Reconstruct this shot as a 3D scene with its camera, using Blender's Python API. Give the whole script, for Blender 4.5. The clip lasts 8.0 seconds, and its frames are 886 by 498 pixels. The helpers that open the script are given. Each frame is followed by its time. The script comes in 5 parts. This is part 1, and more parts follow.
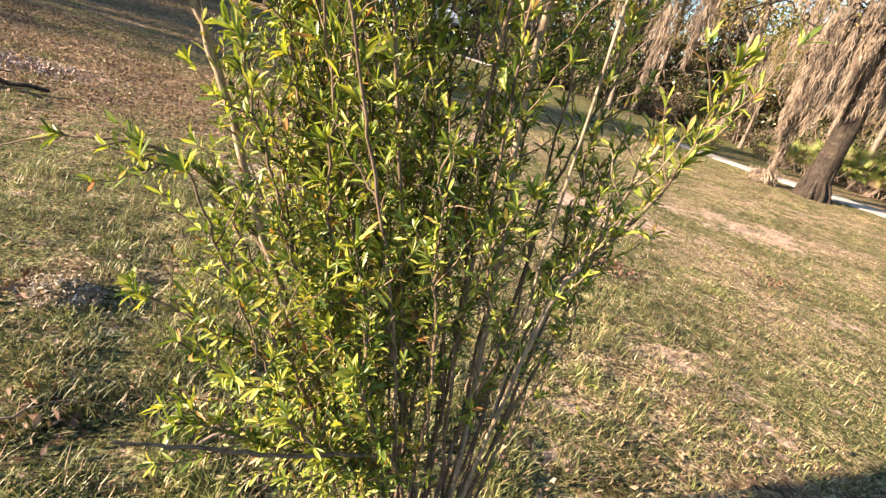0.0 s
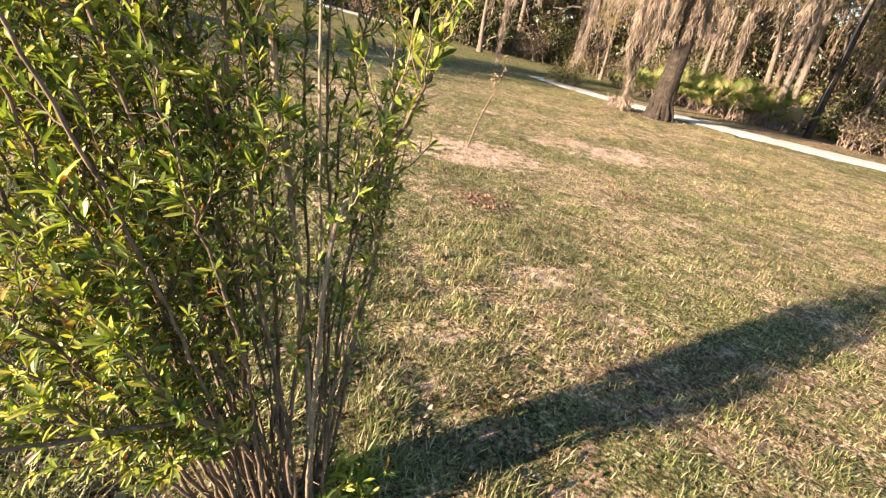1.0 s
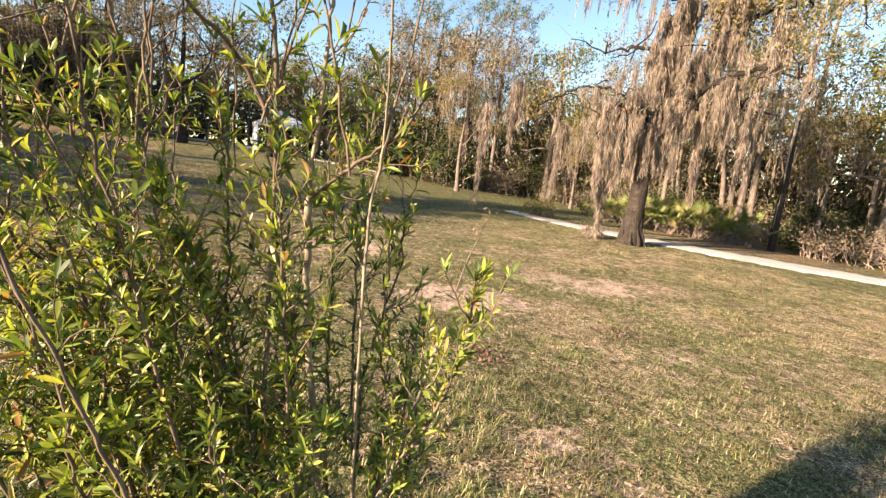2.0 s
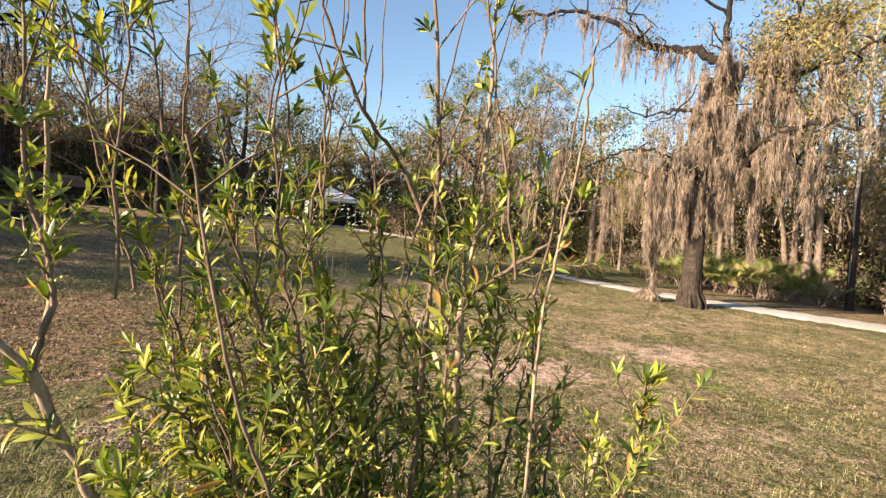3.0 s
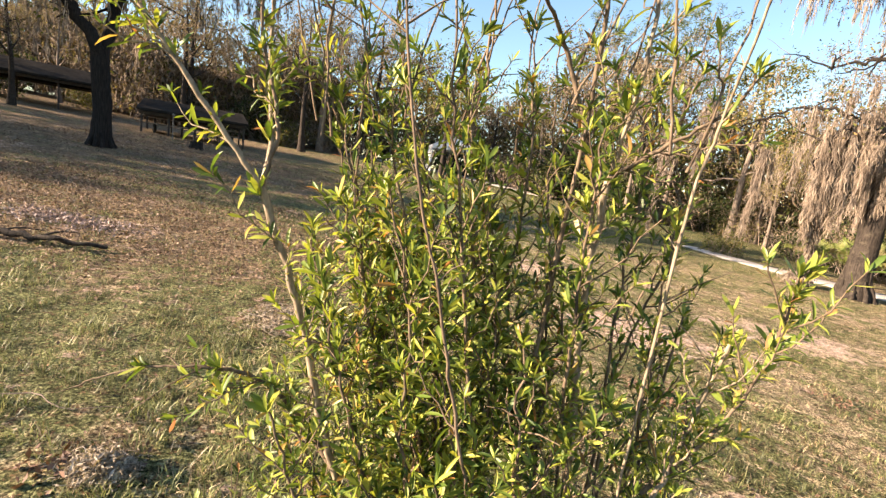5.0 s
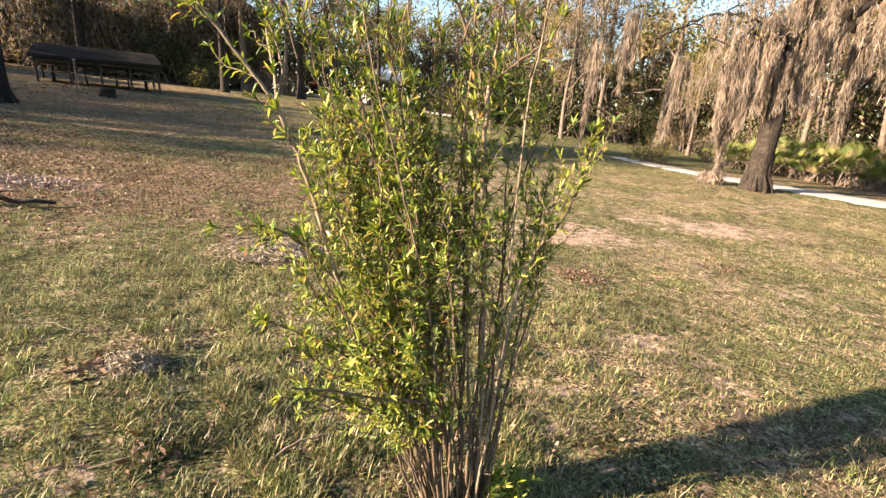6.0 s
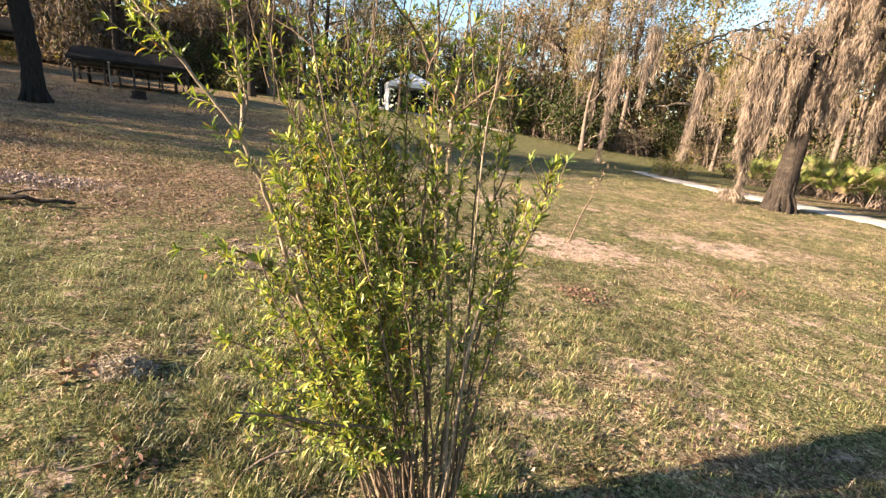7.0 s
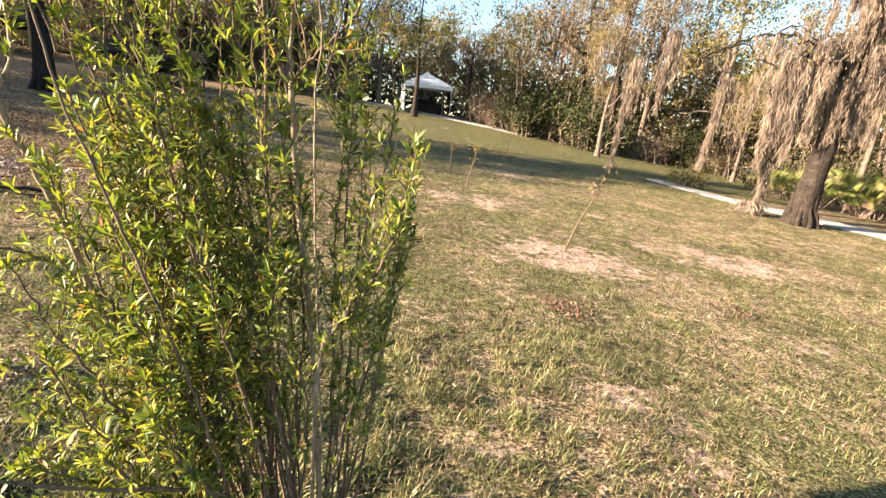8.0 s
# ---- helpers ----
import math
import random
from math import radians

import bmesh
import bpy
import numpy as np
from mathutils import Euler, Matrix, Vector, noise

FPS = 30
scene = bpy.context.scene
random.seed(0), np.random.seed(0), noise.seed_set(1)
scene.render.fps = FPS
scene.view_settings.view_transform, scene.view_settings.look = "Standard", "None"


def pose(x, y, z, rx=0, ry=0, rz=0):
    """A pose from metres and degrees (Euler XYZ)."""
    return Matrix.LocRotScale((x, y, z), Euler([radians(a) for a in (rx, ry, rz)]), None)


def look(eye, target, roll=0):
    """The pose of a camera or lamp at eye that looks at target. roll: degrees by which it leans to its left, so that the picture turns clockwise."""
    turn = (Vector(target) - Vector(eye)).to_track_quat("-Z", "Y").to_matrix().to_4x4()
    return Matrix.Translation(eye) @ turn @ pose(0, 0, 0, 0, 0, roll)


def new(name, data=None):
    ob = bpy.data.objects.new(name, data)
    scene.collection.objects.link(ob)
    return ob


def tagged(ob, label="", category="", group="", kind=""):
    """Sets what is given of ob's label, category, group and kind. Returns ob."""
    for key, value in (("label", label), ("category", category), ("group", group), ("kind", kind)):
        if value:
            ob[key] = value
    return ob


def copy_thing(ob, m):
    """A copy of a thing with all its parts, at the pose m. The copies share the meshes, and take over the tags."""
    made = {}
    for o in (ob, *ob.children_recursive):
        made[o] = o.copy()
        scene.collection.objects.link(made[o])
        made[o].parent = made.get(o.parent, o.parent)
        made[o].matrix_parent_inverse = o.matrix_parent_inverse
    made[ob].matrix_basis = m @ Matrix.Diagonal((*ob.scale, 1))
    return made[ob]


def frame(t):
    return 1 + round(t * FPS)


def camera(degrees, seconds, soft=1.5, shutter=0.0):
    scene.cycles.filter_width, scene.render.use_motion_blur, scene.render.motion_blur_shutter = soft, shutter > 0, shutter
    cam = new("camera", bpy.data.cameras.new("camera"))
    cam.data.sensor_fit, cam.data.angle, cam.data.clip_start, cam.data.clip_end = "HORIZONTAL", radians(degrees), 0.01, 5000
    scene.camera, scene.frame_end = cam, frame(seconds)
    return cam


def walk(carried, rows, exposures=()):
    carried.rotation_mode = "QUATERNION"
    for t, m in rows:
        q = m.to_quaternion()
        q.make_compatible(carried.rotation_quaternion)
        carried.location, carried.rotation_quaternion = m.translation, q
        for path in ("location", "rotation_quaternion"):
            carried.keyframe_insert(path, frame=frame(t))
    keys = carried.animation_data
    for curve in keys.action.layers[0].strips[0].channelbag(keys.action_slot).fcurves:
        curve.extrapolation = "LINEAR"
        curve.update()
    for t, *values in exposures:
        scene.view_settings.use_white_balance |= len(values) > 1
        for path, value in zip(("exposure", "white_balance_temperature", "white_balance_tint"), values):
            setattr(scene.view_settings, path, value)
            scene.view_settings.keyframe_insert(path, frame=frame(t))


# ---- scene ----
cam = camera(88.6, 8.0, soft=1.4)
PATH = [
    (0, (0.012, 0.053, 1.432), (0.119, 1.891, 0.65), 12.3),
    (0.5, (0.09, 0.03, 1.546), (0.407, 1.856, 0.793), 10.7),
    (1, (0.232, 0.033, 1.405), (0.775, 1.747, 0.529), 9.3),
    (1.2, (0.213, 0.022, 1.355), (0.798, 1.676, 0.394), 9.4),
    (2.3, (0.1, 0.114, 1.76), (0.668, 2.028, 1.642), 4.1),
    (2.5, (0.061, 0.126, 1.762), (0.597, 2.051, 1.687), 3.1),
    (3, (-0.04, 0.162, 1.722), (0.353, 2.122, 1.64), 3.2),
    (3.5, (-0.122, 0.169, 1.707), (0.066, 2.156, 1.574), 5.4),
    (4, (-0.173, 0.165, 1.682), (-0.199, 2.153, 1.466), 6.9),
    (4.2, (-0.217, 0.144, 1.691), (-0.326, 2.127, 1.454), 7.8),
    (5.3, (-0.01, 0.008, 1.555), (-0.045, 1.969, 1.166), 7.6),
    (5.5, (0.025, -0.139, 1.573), (0.088, 1.81, 1.126), 6.7),
    (5.8, (-0.049, -0.328, 1.54), (0.144, 1.586, 0.992), 5.6),
    (6, (-0.078, -0.46, 1.533), (0.091, 1.446, 0.949), 3.6),
    (6.5, (-0.072, -0.545, 1.564), (0.05, 1.358, 0.959), 3.4),
    (7, (0.09, -0.463, 1.614), (0.176, 1.454, 1.053), 5.0),
    (7.5, (0.294, -0.388, 1.565), (0.234, 1.534, 1.015), 6.5),
    (8, (0.497, -0.129, 1.579), (0.513, 1.792, 1.02), 6.6),
]
walk(cam, [(t, look(eye, target, roll)) for t, eye, target, roll in PATH], [(0.0, 2.40), (0.5, 2.47), (1.0, 2.40), (2.3, 2.12), (3.0, 2.0), (3.5, 2.09), (4.2, 2.28), (5.5, 2.34), (6.0, 2.34), (6.5, 2.43), (7.0, 2.38), (7.5, 2.37), (8.0, 2.52)])

# ---- world and sun ----
SUN_EL, SUN_FROM = radians(20), radians(254)      # height, compass bearing of the sun (0 is +y)
world = bpy.data.worlds.new("sky")
scene.world = world
world.use_nodes = True
wt = world.node_tree
sky = wt.nodes.new("ShaderNodeTexSky")
sky.sky_type, sky.sun_disc = "NISHITA", False
sky.sun_elevation, sky.sun_rotation = SUN_EL, SUN_FROM
sky.air_density, sky.dust_density, sky.ozone_density = 1.15, 0.1, 2.0
wt.links.new(sky.outputs[0], wt.nodes["Background"].inputs[0])
wt.nodes["Background"].inputs[1].default_value = 0.062
sun = new("sun", bpy.data.lights.new("sun", "SUN"))
sun.data.energy, sun.data.angle, sun.data.color = 5.0, radians(0.6), (1.0, 0.775, 0.575)
toward = Vector((math.sin(SUN_FROM) * math.cos(SUN_EL), math.cos(SUN_FROM) * math.cos(SUN_EL), math.sin(SUN_EL)))
sun.matrix_world = look(toward * 50, (0, 0, 0))


# ---- materials ----
class Nodes:
    """Short-hand for a node material."""

    def __init__(self, name):
        self.mat = bpy.data.materials.new(name)
        self.mat.use_nodes = True
        self.tree = self.mat.node_tree
        self.bsdf = self.tree.nodes["Principled BSDF"]
        self.out = self.tree.nodes["Material Output"]

    def add(self, kind, **values):
        n = self.tree.nodes.new("ShaderNode" + kind)
        for key, v in values.items():
            if key in ("operation", "blend_type", "data_type", "attribute_name"):
                setattr(n, key, v)
            else:
                n.inputs[key.replace("_", " ")].default_value = v
        return n

    def link(self, a, b):
        self.tree.links.new(a, b)

    def coords(self, scale=(1, 1, 1)):
        c = self.add("TexCoord")
        m = self.add("Mapping", Scale=scale)
        self.link(c.outputs["Object"], m.inputs["Vector"])
        return m.outputs[0]

    def noise(self, scale, detail=4.0, rough=0.55, vec=None):
        n = self.add("TexNoise", Scale=scale, Detail=detail, Roughness=rough)
        if vec is not None:
            self.link(vec, n.inputs["Vector"])
        return n.outputs["Fac"]

    def ramp(self, fac, stops):
        n = self.add("ValToRGB")
        el = n.color_ramp.elements
        while len(el) < len(stops):
            el.new(0.5)
        for e, (p, c) in zip(el, stops):
            e.position, e.color = p, (*c, 1)
        self.link(fac, n.inputs[0])
        return n.outputs[0]

    def math(self, op, a, b=0.0):
        n = self.add("Math", operation=op)
        for k, v in enumerate((a, b)):
            if isinstance(v, (int, float)):
                n.inputs[k].default_value = v
            else:
                self.link(v, n.inputs[k])
        return n.outputs[0]

    def mix(self, fac, a, b, blend="MIX"):
        n = self.add("Mix", data_type="RGBA", blend_type=blend)
        for k, v in ((0, fac), (6, a), (7, b)):
            if isinstance(v, (int, float)):
                n.inputs[k].default_value = v
            elif isinstance(v, tuple):
                n.inputs[k].default_value = (*v, 1)
            else:
                self.link(v, n.inputs[k])
        return n.outputs[2]

    def bump(self, height, strength=0.4, distance=0.01):
        n = self.add("Bump", Strength=strength, Distance=distance)
        self.link(height, n.inputs["Height"])
        self.link(n.outputs[0], self.bsdf.inputs["Normal"])

    def finish(self, color, rough=0.8, spec=0.3):
        if isinstance(color, tuple):
            self.bsdf.inputs["Base Color"].default_value = (*color, 1)
        else:
            self.link(color, self.bsdf.inputs["Base Color"])
        self.bsdf.inputs["Roughness"].default_value = rough
        self.bsdf.inputs["Specular IOR Level"].default_value = spec
        return self.mat

    def thin(self, through_color, share):
        """Lets light pass through a leaf."""
        t = self.add("BsdfTranslucent")
        self.link(through_color, t.inputs[0])
        m = self.add("MixShader")
        m.inputs[0].default_value = share
        self.link(self.bsdf.outputs[0], m.inputs[1])
        self.link(t.outputs[0], m.inputs[2])
        self.link(m.outputs[0], self.out.inputs[0])


def foliage_material(name, stops, rough=0.45, share=0.35, single=False, warm=1.25, broad=0.0, blue=0.55, shine=0.4):
    n = Nodes(name)
    if single:
        fac = n.add("ObjectInfo").outputs["Random"]
    else:
        fac = n.add("NewGeometry").outputs["Random Per Island"]
    color = n.ramp(fac, stops)
    fine = n.noise(60.0, 2.0, vec=n.coords())
    color = n.mix(0.35, color, n.ramp(fine, [(0.3, (0.55, 0.55, 0.5)), (0.7, (1.25, 1.25, 1.2))]), "MULTIPLY")
    if broad:
        wide = n.noise(broad, 3.0, 0.6, n.coords())
        color = n.mix(1.0, color, n.ramp(wide, [(0.33, (0.5, 0.5, 0.52)), (0.66, (1.4, 1.38, 1.34))]), "MULTIPLY")
    lit = n.mix(1.0, color, (warm, warm, blue), "MULTIPLY")
    mat = n.finish(color, rough, shine)
    if share:
        n.thin(lit, share)
    return mat


def bark_material(name, dark, light, scale=1.0, stretch=0.18, moss=None, bump=0.7):
    n = Nodes(name)
    vec = n.coords((1, 1, stretch))
    a = n.noise(22.0 * scale, 6.0, 0.65, vec)
    b = n.noise(3.0 * scale, 3.0, 0.5, n.coords())
    color = n.ramp(a, [(0.3, dark), (0.62, light)])
    color = n.mix(0.5, color, n.ramp(b, [(0.3, (0.6, 0.58, 0.55)), (0.7, (1.25, 1.2, 1.15))]), "MULTIPLY")
    if moss:
        color = n.mix(n.ramp(n.noise(5.0 * scale, 5.0, 0.7, n.coords()), [(0.52, (0, 0, 0)), (0.66, (0.7, 0.7, 0.7))]), color, moss)
    n.bump(a, bump, 0.02 / scale)
    return n.finish(color, 0.9, 0.15)


def ground_material():
    n = Nodes("lawn_soil")
    vec = n.coords()
    fine, mid, big = n.noise(55.0, 6.0, 0.7, vec), n.noise(7.0, 5.0, 0.65, vec), n.noise(0.7, 4.0, 0.6, vec)
    thatch = n.ramp(fine, [(0.42, (0.042, 0.029, 0.018)), (0.50, (0.355, 0.26, 0.160)), (0.60, (0.82, 0.665, 0.45))])
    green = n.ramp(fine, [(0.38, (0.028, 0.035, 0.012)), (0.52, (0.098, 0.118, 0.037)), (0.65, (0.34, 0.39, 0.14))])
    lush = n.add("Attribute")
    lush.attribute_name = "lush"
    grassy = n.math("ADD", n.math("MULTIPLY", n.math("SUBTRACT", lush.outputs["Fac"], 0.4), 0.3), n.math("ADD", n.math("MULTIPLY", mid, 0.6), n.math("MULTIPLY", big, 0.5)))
    speck = n.ramp(n.noise(13.0, 8.0, 0.8, vec), [(0.39, (0.22, 0.2, 0.17)), (0.51, (1.0, 1.0, 1.0)), (0.64, (1.5, 1.46, 1.38))])
    thatch, green = n.mix(0.85, thatch, speck, "MULTIPLY"), n.mix(0.85, green, speck, "MULTIPLY")
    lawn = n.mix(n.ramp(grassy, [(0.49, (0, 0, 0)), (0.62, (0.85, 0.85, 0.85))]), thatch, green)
    sand = n.ramp(n.noise(30.0, 6.0, 0.75, vec), [(0.34, (0.22, 0.14, 0.10)), (0.46, (0.45, 0.315, 0.24)), (0.62, (0.68, 0.53, 0.425))])
    litter = n.ramp(n.noise(38.0, 6.0, 0.75, vec), [(0.36, (0.035, 0.022, 0.014)), (0.49, (0.180, 0.124, 0.072)), (0.64, (0.47, 0.36, 0.235))])
    litter, sand = n.mix(0.8, litter, speck, "MULTIPLY"), n.mix(0.6, sand, speck, "MULTIPLY")
    rust = n.ramp(n.noise(21.0, 5.0, 0.7, vec), [(0.56, (0, 0, 0)), (0.66, (0.75, 0.75, 0.75))])
    lawn = n.mix(rust, lawn, (0.27, 0.145, 0.085))
    patch = n.ramp(n.noise(2.3, 7.0, 0.72, vec), [(0.36, (0.52, 0.50, 0.47)), (0.50, (1.0, 1.0, 1.0)), (0.64, (1.3, 1.27, 1.22))])
    litter, lawn = n.mix(0.9, litter, patch, "MULTIPLY"), n.mix(0.7, lawn, patch, "MULTIPLY")
    for name, layer in (("litter", litter), ("sand", sand)):
        at = n.add("Attribute")
        at.attribute_name = name
        rag = n.math("ADD", n.math("MULTIPLY", n.math("SUBTRACT", n.noise(1.7, 4.0, 0.6, vec), 0.5), 2.4), n.math("MULTIPLY", n.math("SUBTRACT", n.noise(8.0, 9.0, 0.8, vec), 0.5), 3.6))
        edge = n.math("ADD", at.outputs["Fac"], rag)
        lawn = n.mix(n.ramp(edge, [(0.40, (0, 0, 0)), (0.66, (1, 1, 1))]), lawn, layer)
    n.bump(n.math("ADD", n.math("MULTIPLY", fine, 0.7), n.math("ADD", mid, n.noise(17.0, 6.0, 0.7, vec))), 1.0, 0.045)
    return n.finish(lawn, 0.95, 0.1)


def plain_rough(name, dark, light, scale, rough=0.8, bump=0.3, spec=0.3):
    n = Nodes(name)
    a, b = n.noise(scale, 6.0, 0.65, n.coords()), n.noise(scale * 0.12, 4.0, 0.6, n.coords())
    color = n.ramp(n.math("ADD", n.math("MULTIPLY", a, 0.6), n.math("MULTIPLY", b, 0.4)), [(0.35, dark), (0.65, light)])
    n.bump(a, bump, 0.01)
    return n.finish(color, rough, spec)


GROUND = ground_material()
LEAF_STOPS = [(0.0, (0.036, 0.064, 0.013)), (0.25, (0.105, 0.160, 0.027)), (0.56, (0.240, 0.290, 0.048)), (0.90, (0.40, 0.40, 0.075)), (0.95, (0.44, 0.36, 0.10)), (0.98, (0.36, 0.20, 0.07)), (1.0, (0.34, 0.14, 0.045))]
BUSH_LEAF = foliage_material("bush_leaf", LEAF_STOPS, 0.42, 0.36, warm=1.2, blue=0.58)
BUSH_LEAF_ONE = foliage_material("bush_leaf_single", LEAF_STOPS, 0.42, 0.36, single=True, warm=1.2, blue=0.58)
STEM = bark_material("grey_tan_stem_bark", (0.048, 0.035, 0.025), (0.205, 0.155, 0.108), 4.0, 0.25, bump=0.4)
MAIN_STEM = bark_material("pale_stem_bark", (0.09, 0.07, 0.05), (0.36, 0.29, 0.205), 4.0, 0.25, bump=0.4)
GRASS = foliage_material("green_grass_blade", [(0.0, (0.036, 0.053, 0.016)), (0.42, (0.132, 0.150, 0.046)), (0.78, (0.245, 0.256, 0.09)), (1.0, (0.42, 0.41, 0.19))], 0.5, 0.3, warm=1.0, broad=1.1, blue=0.8)
STRAW = foliage_material("dry_grass_blade", [(0.0, (0.12, 0.076, 0.042)), (0.4, (0.26, 0.185, 0.10)), (0.78, (0.46, 0.355, 0.215)), (1.0, (0.60, 0.49, 0.335))], 0.75, 0.15, warm=1.0, broad=1.1, blue=0.8)
DEAD_LEAF = foliage_material("dead_leaf", [(0.0, (0.06, 0.034, 0.021)), (0.5, (0.165, 0.098, 0.06)), (0.9, (0.27, 0.18, 0.118)), (1.0, (0.40, 0.31, 0.23))], 0.7, 0.1)
# both oak barks are darkened: shade from moss and crowns is in the colour
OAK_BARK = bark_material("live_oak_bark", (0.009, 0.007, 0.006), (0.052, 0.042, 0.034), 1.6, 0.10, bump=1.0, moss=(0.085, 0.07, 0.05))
SHADED_BARK = bark_material("shade_darkened_oak_bark", (0.006, 0.005, 0.005), (0.030, 0.025, 0.021), 1.6, 0.10, bump=1.0)
GREY_BARK = bark_material("grey_bark", (0.06, 0.048, 0.04), (0.24, 0.195, 0.155), 1.0, 0.2)
PALE_BARK = bark_material("pale_bark", (0.17, 0.14, 0.11), (0.42, 0.36, 0.29), 1.0, 0.3)
TWIG = plain_rough("bare_twig", (0.13, 0.095, 0.07), (0.33, 0.255, 0.20), 8.0)
MOSS = foliage_material("spanish_moss", [(0.0, (0.115, 0.090, 0.070)), (0.45, (0.245, 0.195, 0.152)), (1.0, (0.38, 0.310, 0.246))], 0.95, 0.25, warm=1.0, broad=3.0, blue=0.9)
DRY_MOSS = foliage_material("fallen_moss", [(0.0, (0.17, 0.135, 0.10)), (0.5, (0.36, 0.295, 0.225)), (1.0, (0.58, 0.50, 0.41))], 0.95, 0.2, warm=1.0)
OLIVE = foliage_material("olive_foliage", [(0.0, (0.045, 0.055, 0.018)), (0.5, (0.12, 0.13, 0.04)), (0.85, (0.20, 0.18, 0.065)), (1.0, (0.27, 0.18, 0.08))], 0.8, 0.3, broad=0.9, shine=0.12)
BROWN = foliage_material("brown_foliage", [(0.0, (0.085, 0.064, 0.045)), (0.45, (0.185, 0.14, 0.098)), (0.8, (0.29, 0.225, 0.16)), (1.0, (0.18, 0.18, 0.07))], 0.8, 0.25, broad=0.9, shine=0.12)
GREEN = foliage_material("fresh_green_foliage", [(0.0, (0.085, 0.12, 0.03)), (0.5, (0.20, 0.25, 0.06)), (0.85, (0.33, 0.35, 0.10)), (1.0, (0.38, 0.30, 0.14))], 0.8, 0.35, broad=0.9, shine=0.12)
GOLD = foliage_material("yellow_green_foliage", [(0.0, (0.12, 0.115, 0.048)), (0.4, (0.24, 0.215, 0.08)), (0.72, (0.33, 0.265, 0.115)), (1.0, (0.34, 0.255, 0.165))], 0.8, 0.4, broad=0.9, shine=0.12)
DARK = foliage_material("dark_evergreen_and_wood_shade", [(0.0, (0.018, 0.026, 0.010)), (0.6, (0.045, 0.062, 0.022)), (1.0, (0.10, 0.11, 0.04))], 0.8, 0.2, broad=0.9, shine=0.12)
PINE = foliage_material("pine_needles", [(0.0, (0.04, 0.065, 0.02)), (0.6, (0.10, 0.13, 0.04)), (1.0, (0.19, 0.19, 0.07))], 0.55, 0.2)
FROND = foliage_material("palmetto_frond", [(0.0, (0.09, 0.13, 0.03)), (0.45, (0.21, 0.25, 0.065)), (0.72, (0.34, 0.35, 0.115)), (0.84, (0.34, 0.26, 0.15)), (1.0, (0.40, 0.30, 0.20))], 0.45, 0.3, single=True)
PATH_SAND = plain_rough("pale_path_sand", (0.33, 0.29, 0.25), (0.60, 0.555, 0.50), 9.0, 0.95, 0.4, 0.1)
RUST = foliage_material("rusty_leaf", [(0.0, (0.07, 0.036, 0.024)), (0.6, (0.155, 0.085, 0.055)), (1.0, (0.27, 0.175, 0.12))], 0.75, 0.1)
CHIP = foliage_material("wood_chip", [(0.0, (0.12, 0.085, 0.07)), (0.5, (0.32, 0.235, 0.20)), (1.0, (0.56, 0.45, 0.40))], 0.85, 0.0)
ROOF = plain_rough("weathered_shingle", (0.012, 0.011, 0.010), (0.036, 0.032, 0.028), 5.0, 1.0, 0.3, 0.02)
POST_WOOD = plain_rough("weathered_timber", (0.028, 0.022, 0.018), (0.08, 0.065, 0.052), 6.0, 0.85)
PALE_WOOD = plain_rough("pale_timber", (0.16, 0.135, 0.11), (0.30, 0.265, 0.225), 6.0, 0.8)
CANVAS = plain_rough("white_canvas", (0.62, 0.63, 0.64), (0.80, 0.81, 0.82), 3.0, 0.7, 0.15)
STEEL = plain_rough("grey_steel", (0.30, 0.30, 0.30), (0.45, 0.45, 0.45), 10.0, 0.45, 0.05, 0.5)


# ---- geometry helpers ----
def soft(v, k):
    return np.logaddexp(0, np.asarray(v, float) / k) * k


def height(x, y):
    """The lie of the land."""
    x, y = np.asarray(x, float), np.asarray(y, float)
    r = np.hypot(x, y)
    z = -0.05 * np.clip(x, -45, 45) + 0.037 * soft(r - 7, 1.5) - 0.037 * soft(r - 55, 4)
    z = z + 0.008 * soft(-x - 3, 2) * np.clip((r - 8) / 10, 0, 1) * np.clip((90 - r) / 30, 0, 1)
    z = z - 0.018 * soft(x - 6, 2) * np.clip((r - 16) / 10, 0, 1) * np.clip((90 - r) / 30, 0, 1)
    return z + 0.5 * np.exp(-((x + 2) ** 2 + (y - 39) ** 2) / 120)


def spot(x, y, dz=0.0):
    return Vector((x, y, float(height(x, y)) + dz))


class Geo:
    """Collects vertices and faces."""

    def __init__(self):
        self.v, self.f, self.n = [], [], 0

    def put(self, verts, faces):
        verts = np.asarray(verts, np.float32).reshape(-1, 3)
        faces = np.asarray(faces, np.int32)
        self.v.append(verts)
        self.f.append(faces + self.n)
        self.n += len(verts)
        return self

    def mesh(self, name, mat, smooth=True):
        me = bpy.data.meshes.new(name)
        v = np.concatenate(self.v)
        groups = [f for f in self.f if len(f)]
        loops = np.concatenate([f.ravel() for f in groups])
        totals = np.concatenate([np.full(len(f), f.shape[1], np.int32) for f in groups])
        starts = np.concatenate([[0], np.cumsum(totals)[:-1]]).astype(np.int32)
        me.vertices.add(len(v))
        me.vertices.foreach_set("co", v.ravel())
        me.loops.add(len(loops))
        me.loops.foreach_set("vertex_index", loops.astype(np.int32))
        me.polygons.add(len(totals))
        me.polygons.foreach_set("loop_start", starts)
        me.polygons.foreach_set("use_smooth", np.full(len(totals), smooth))
        me.update(calc_edges=True)
        me.materials.append(mat)
        return me


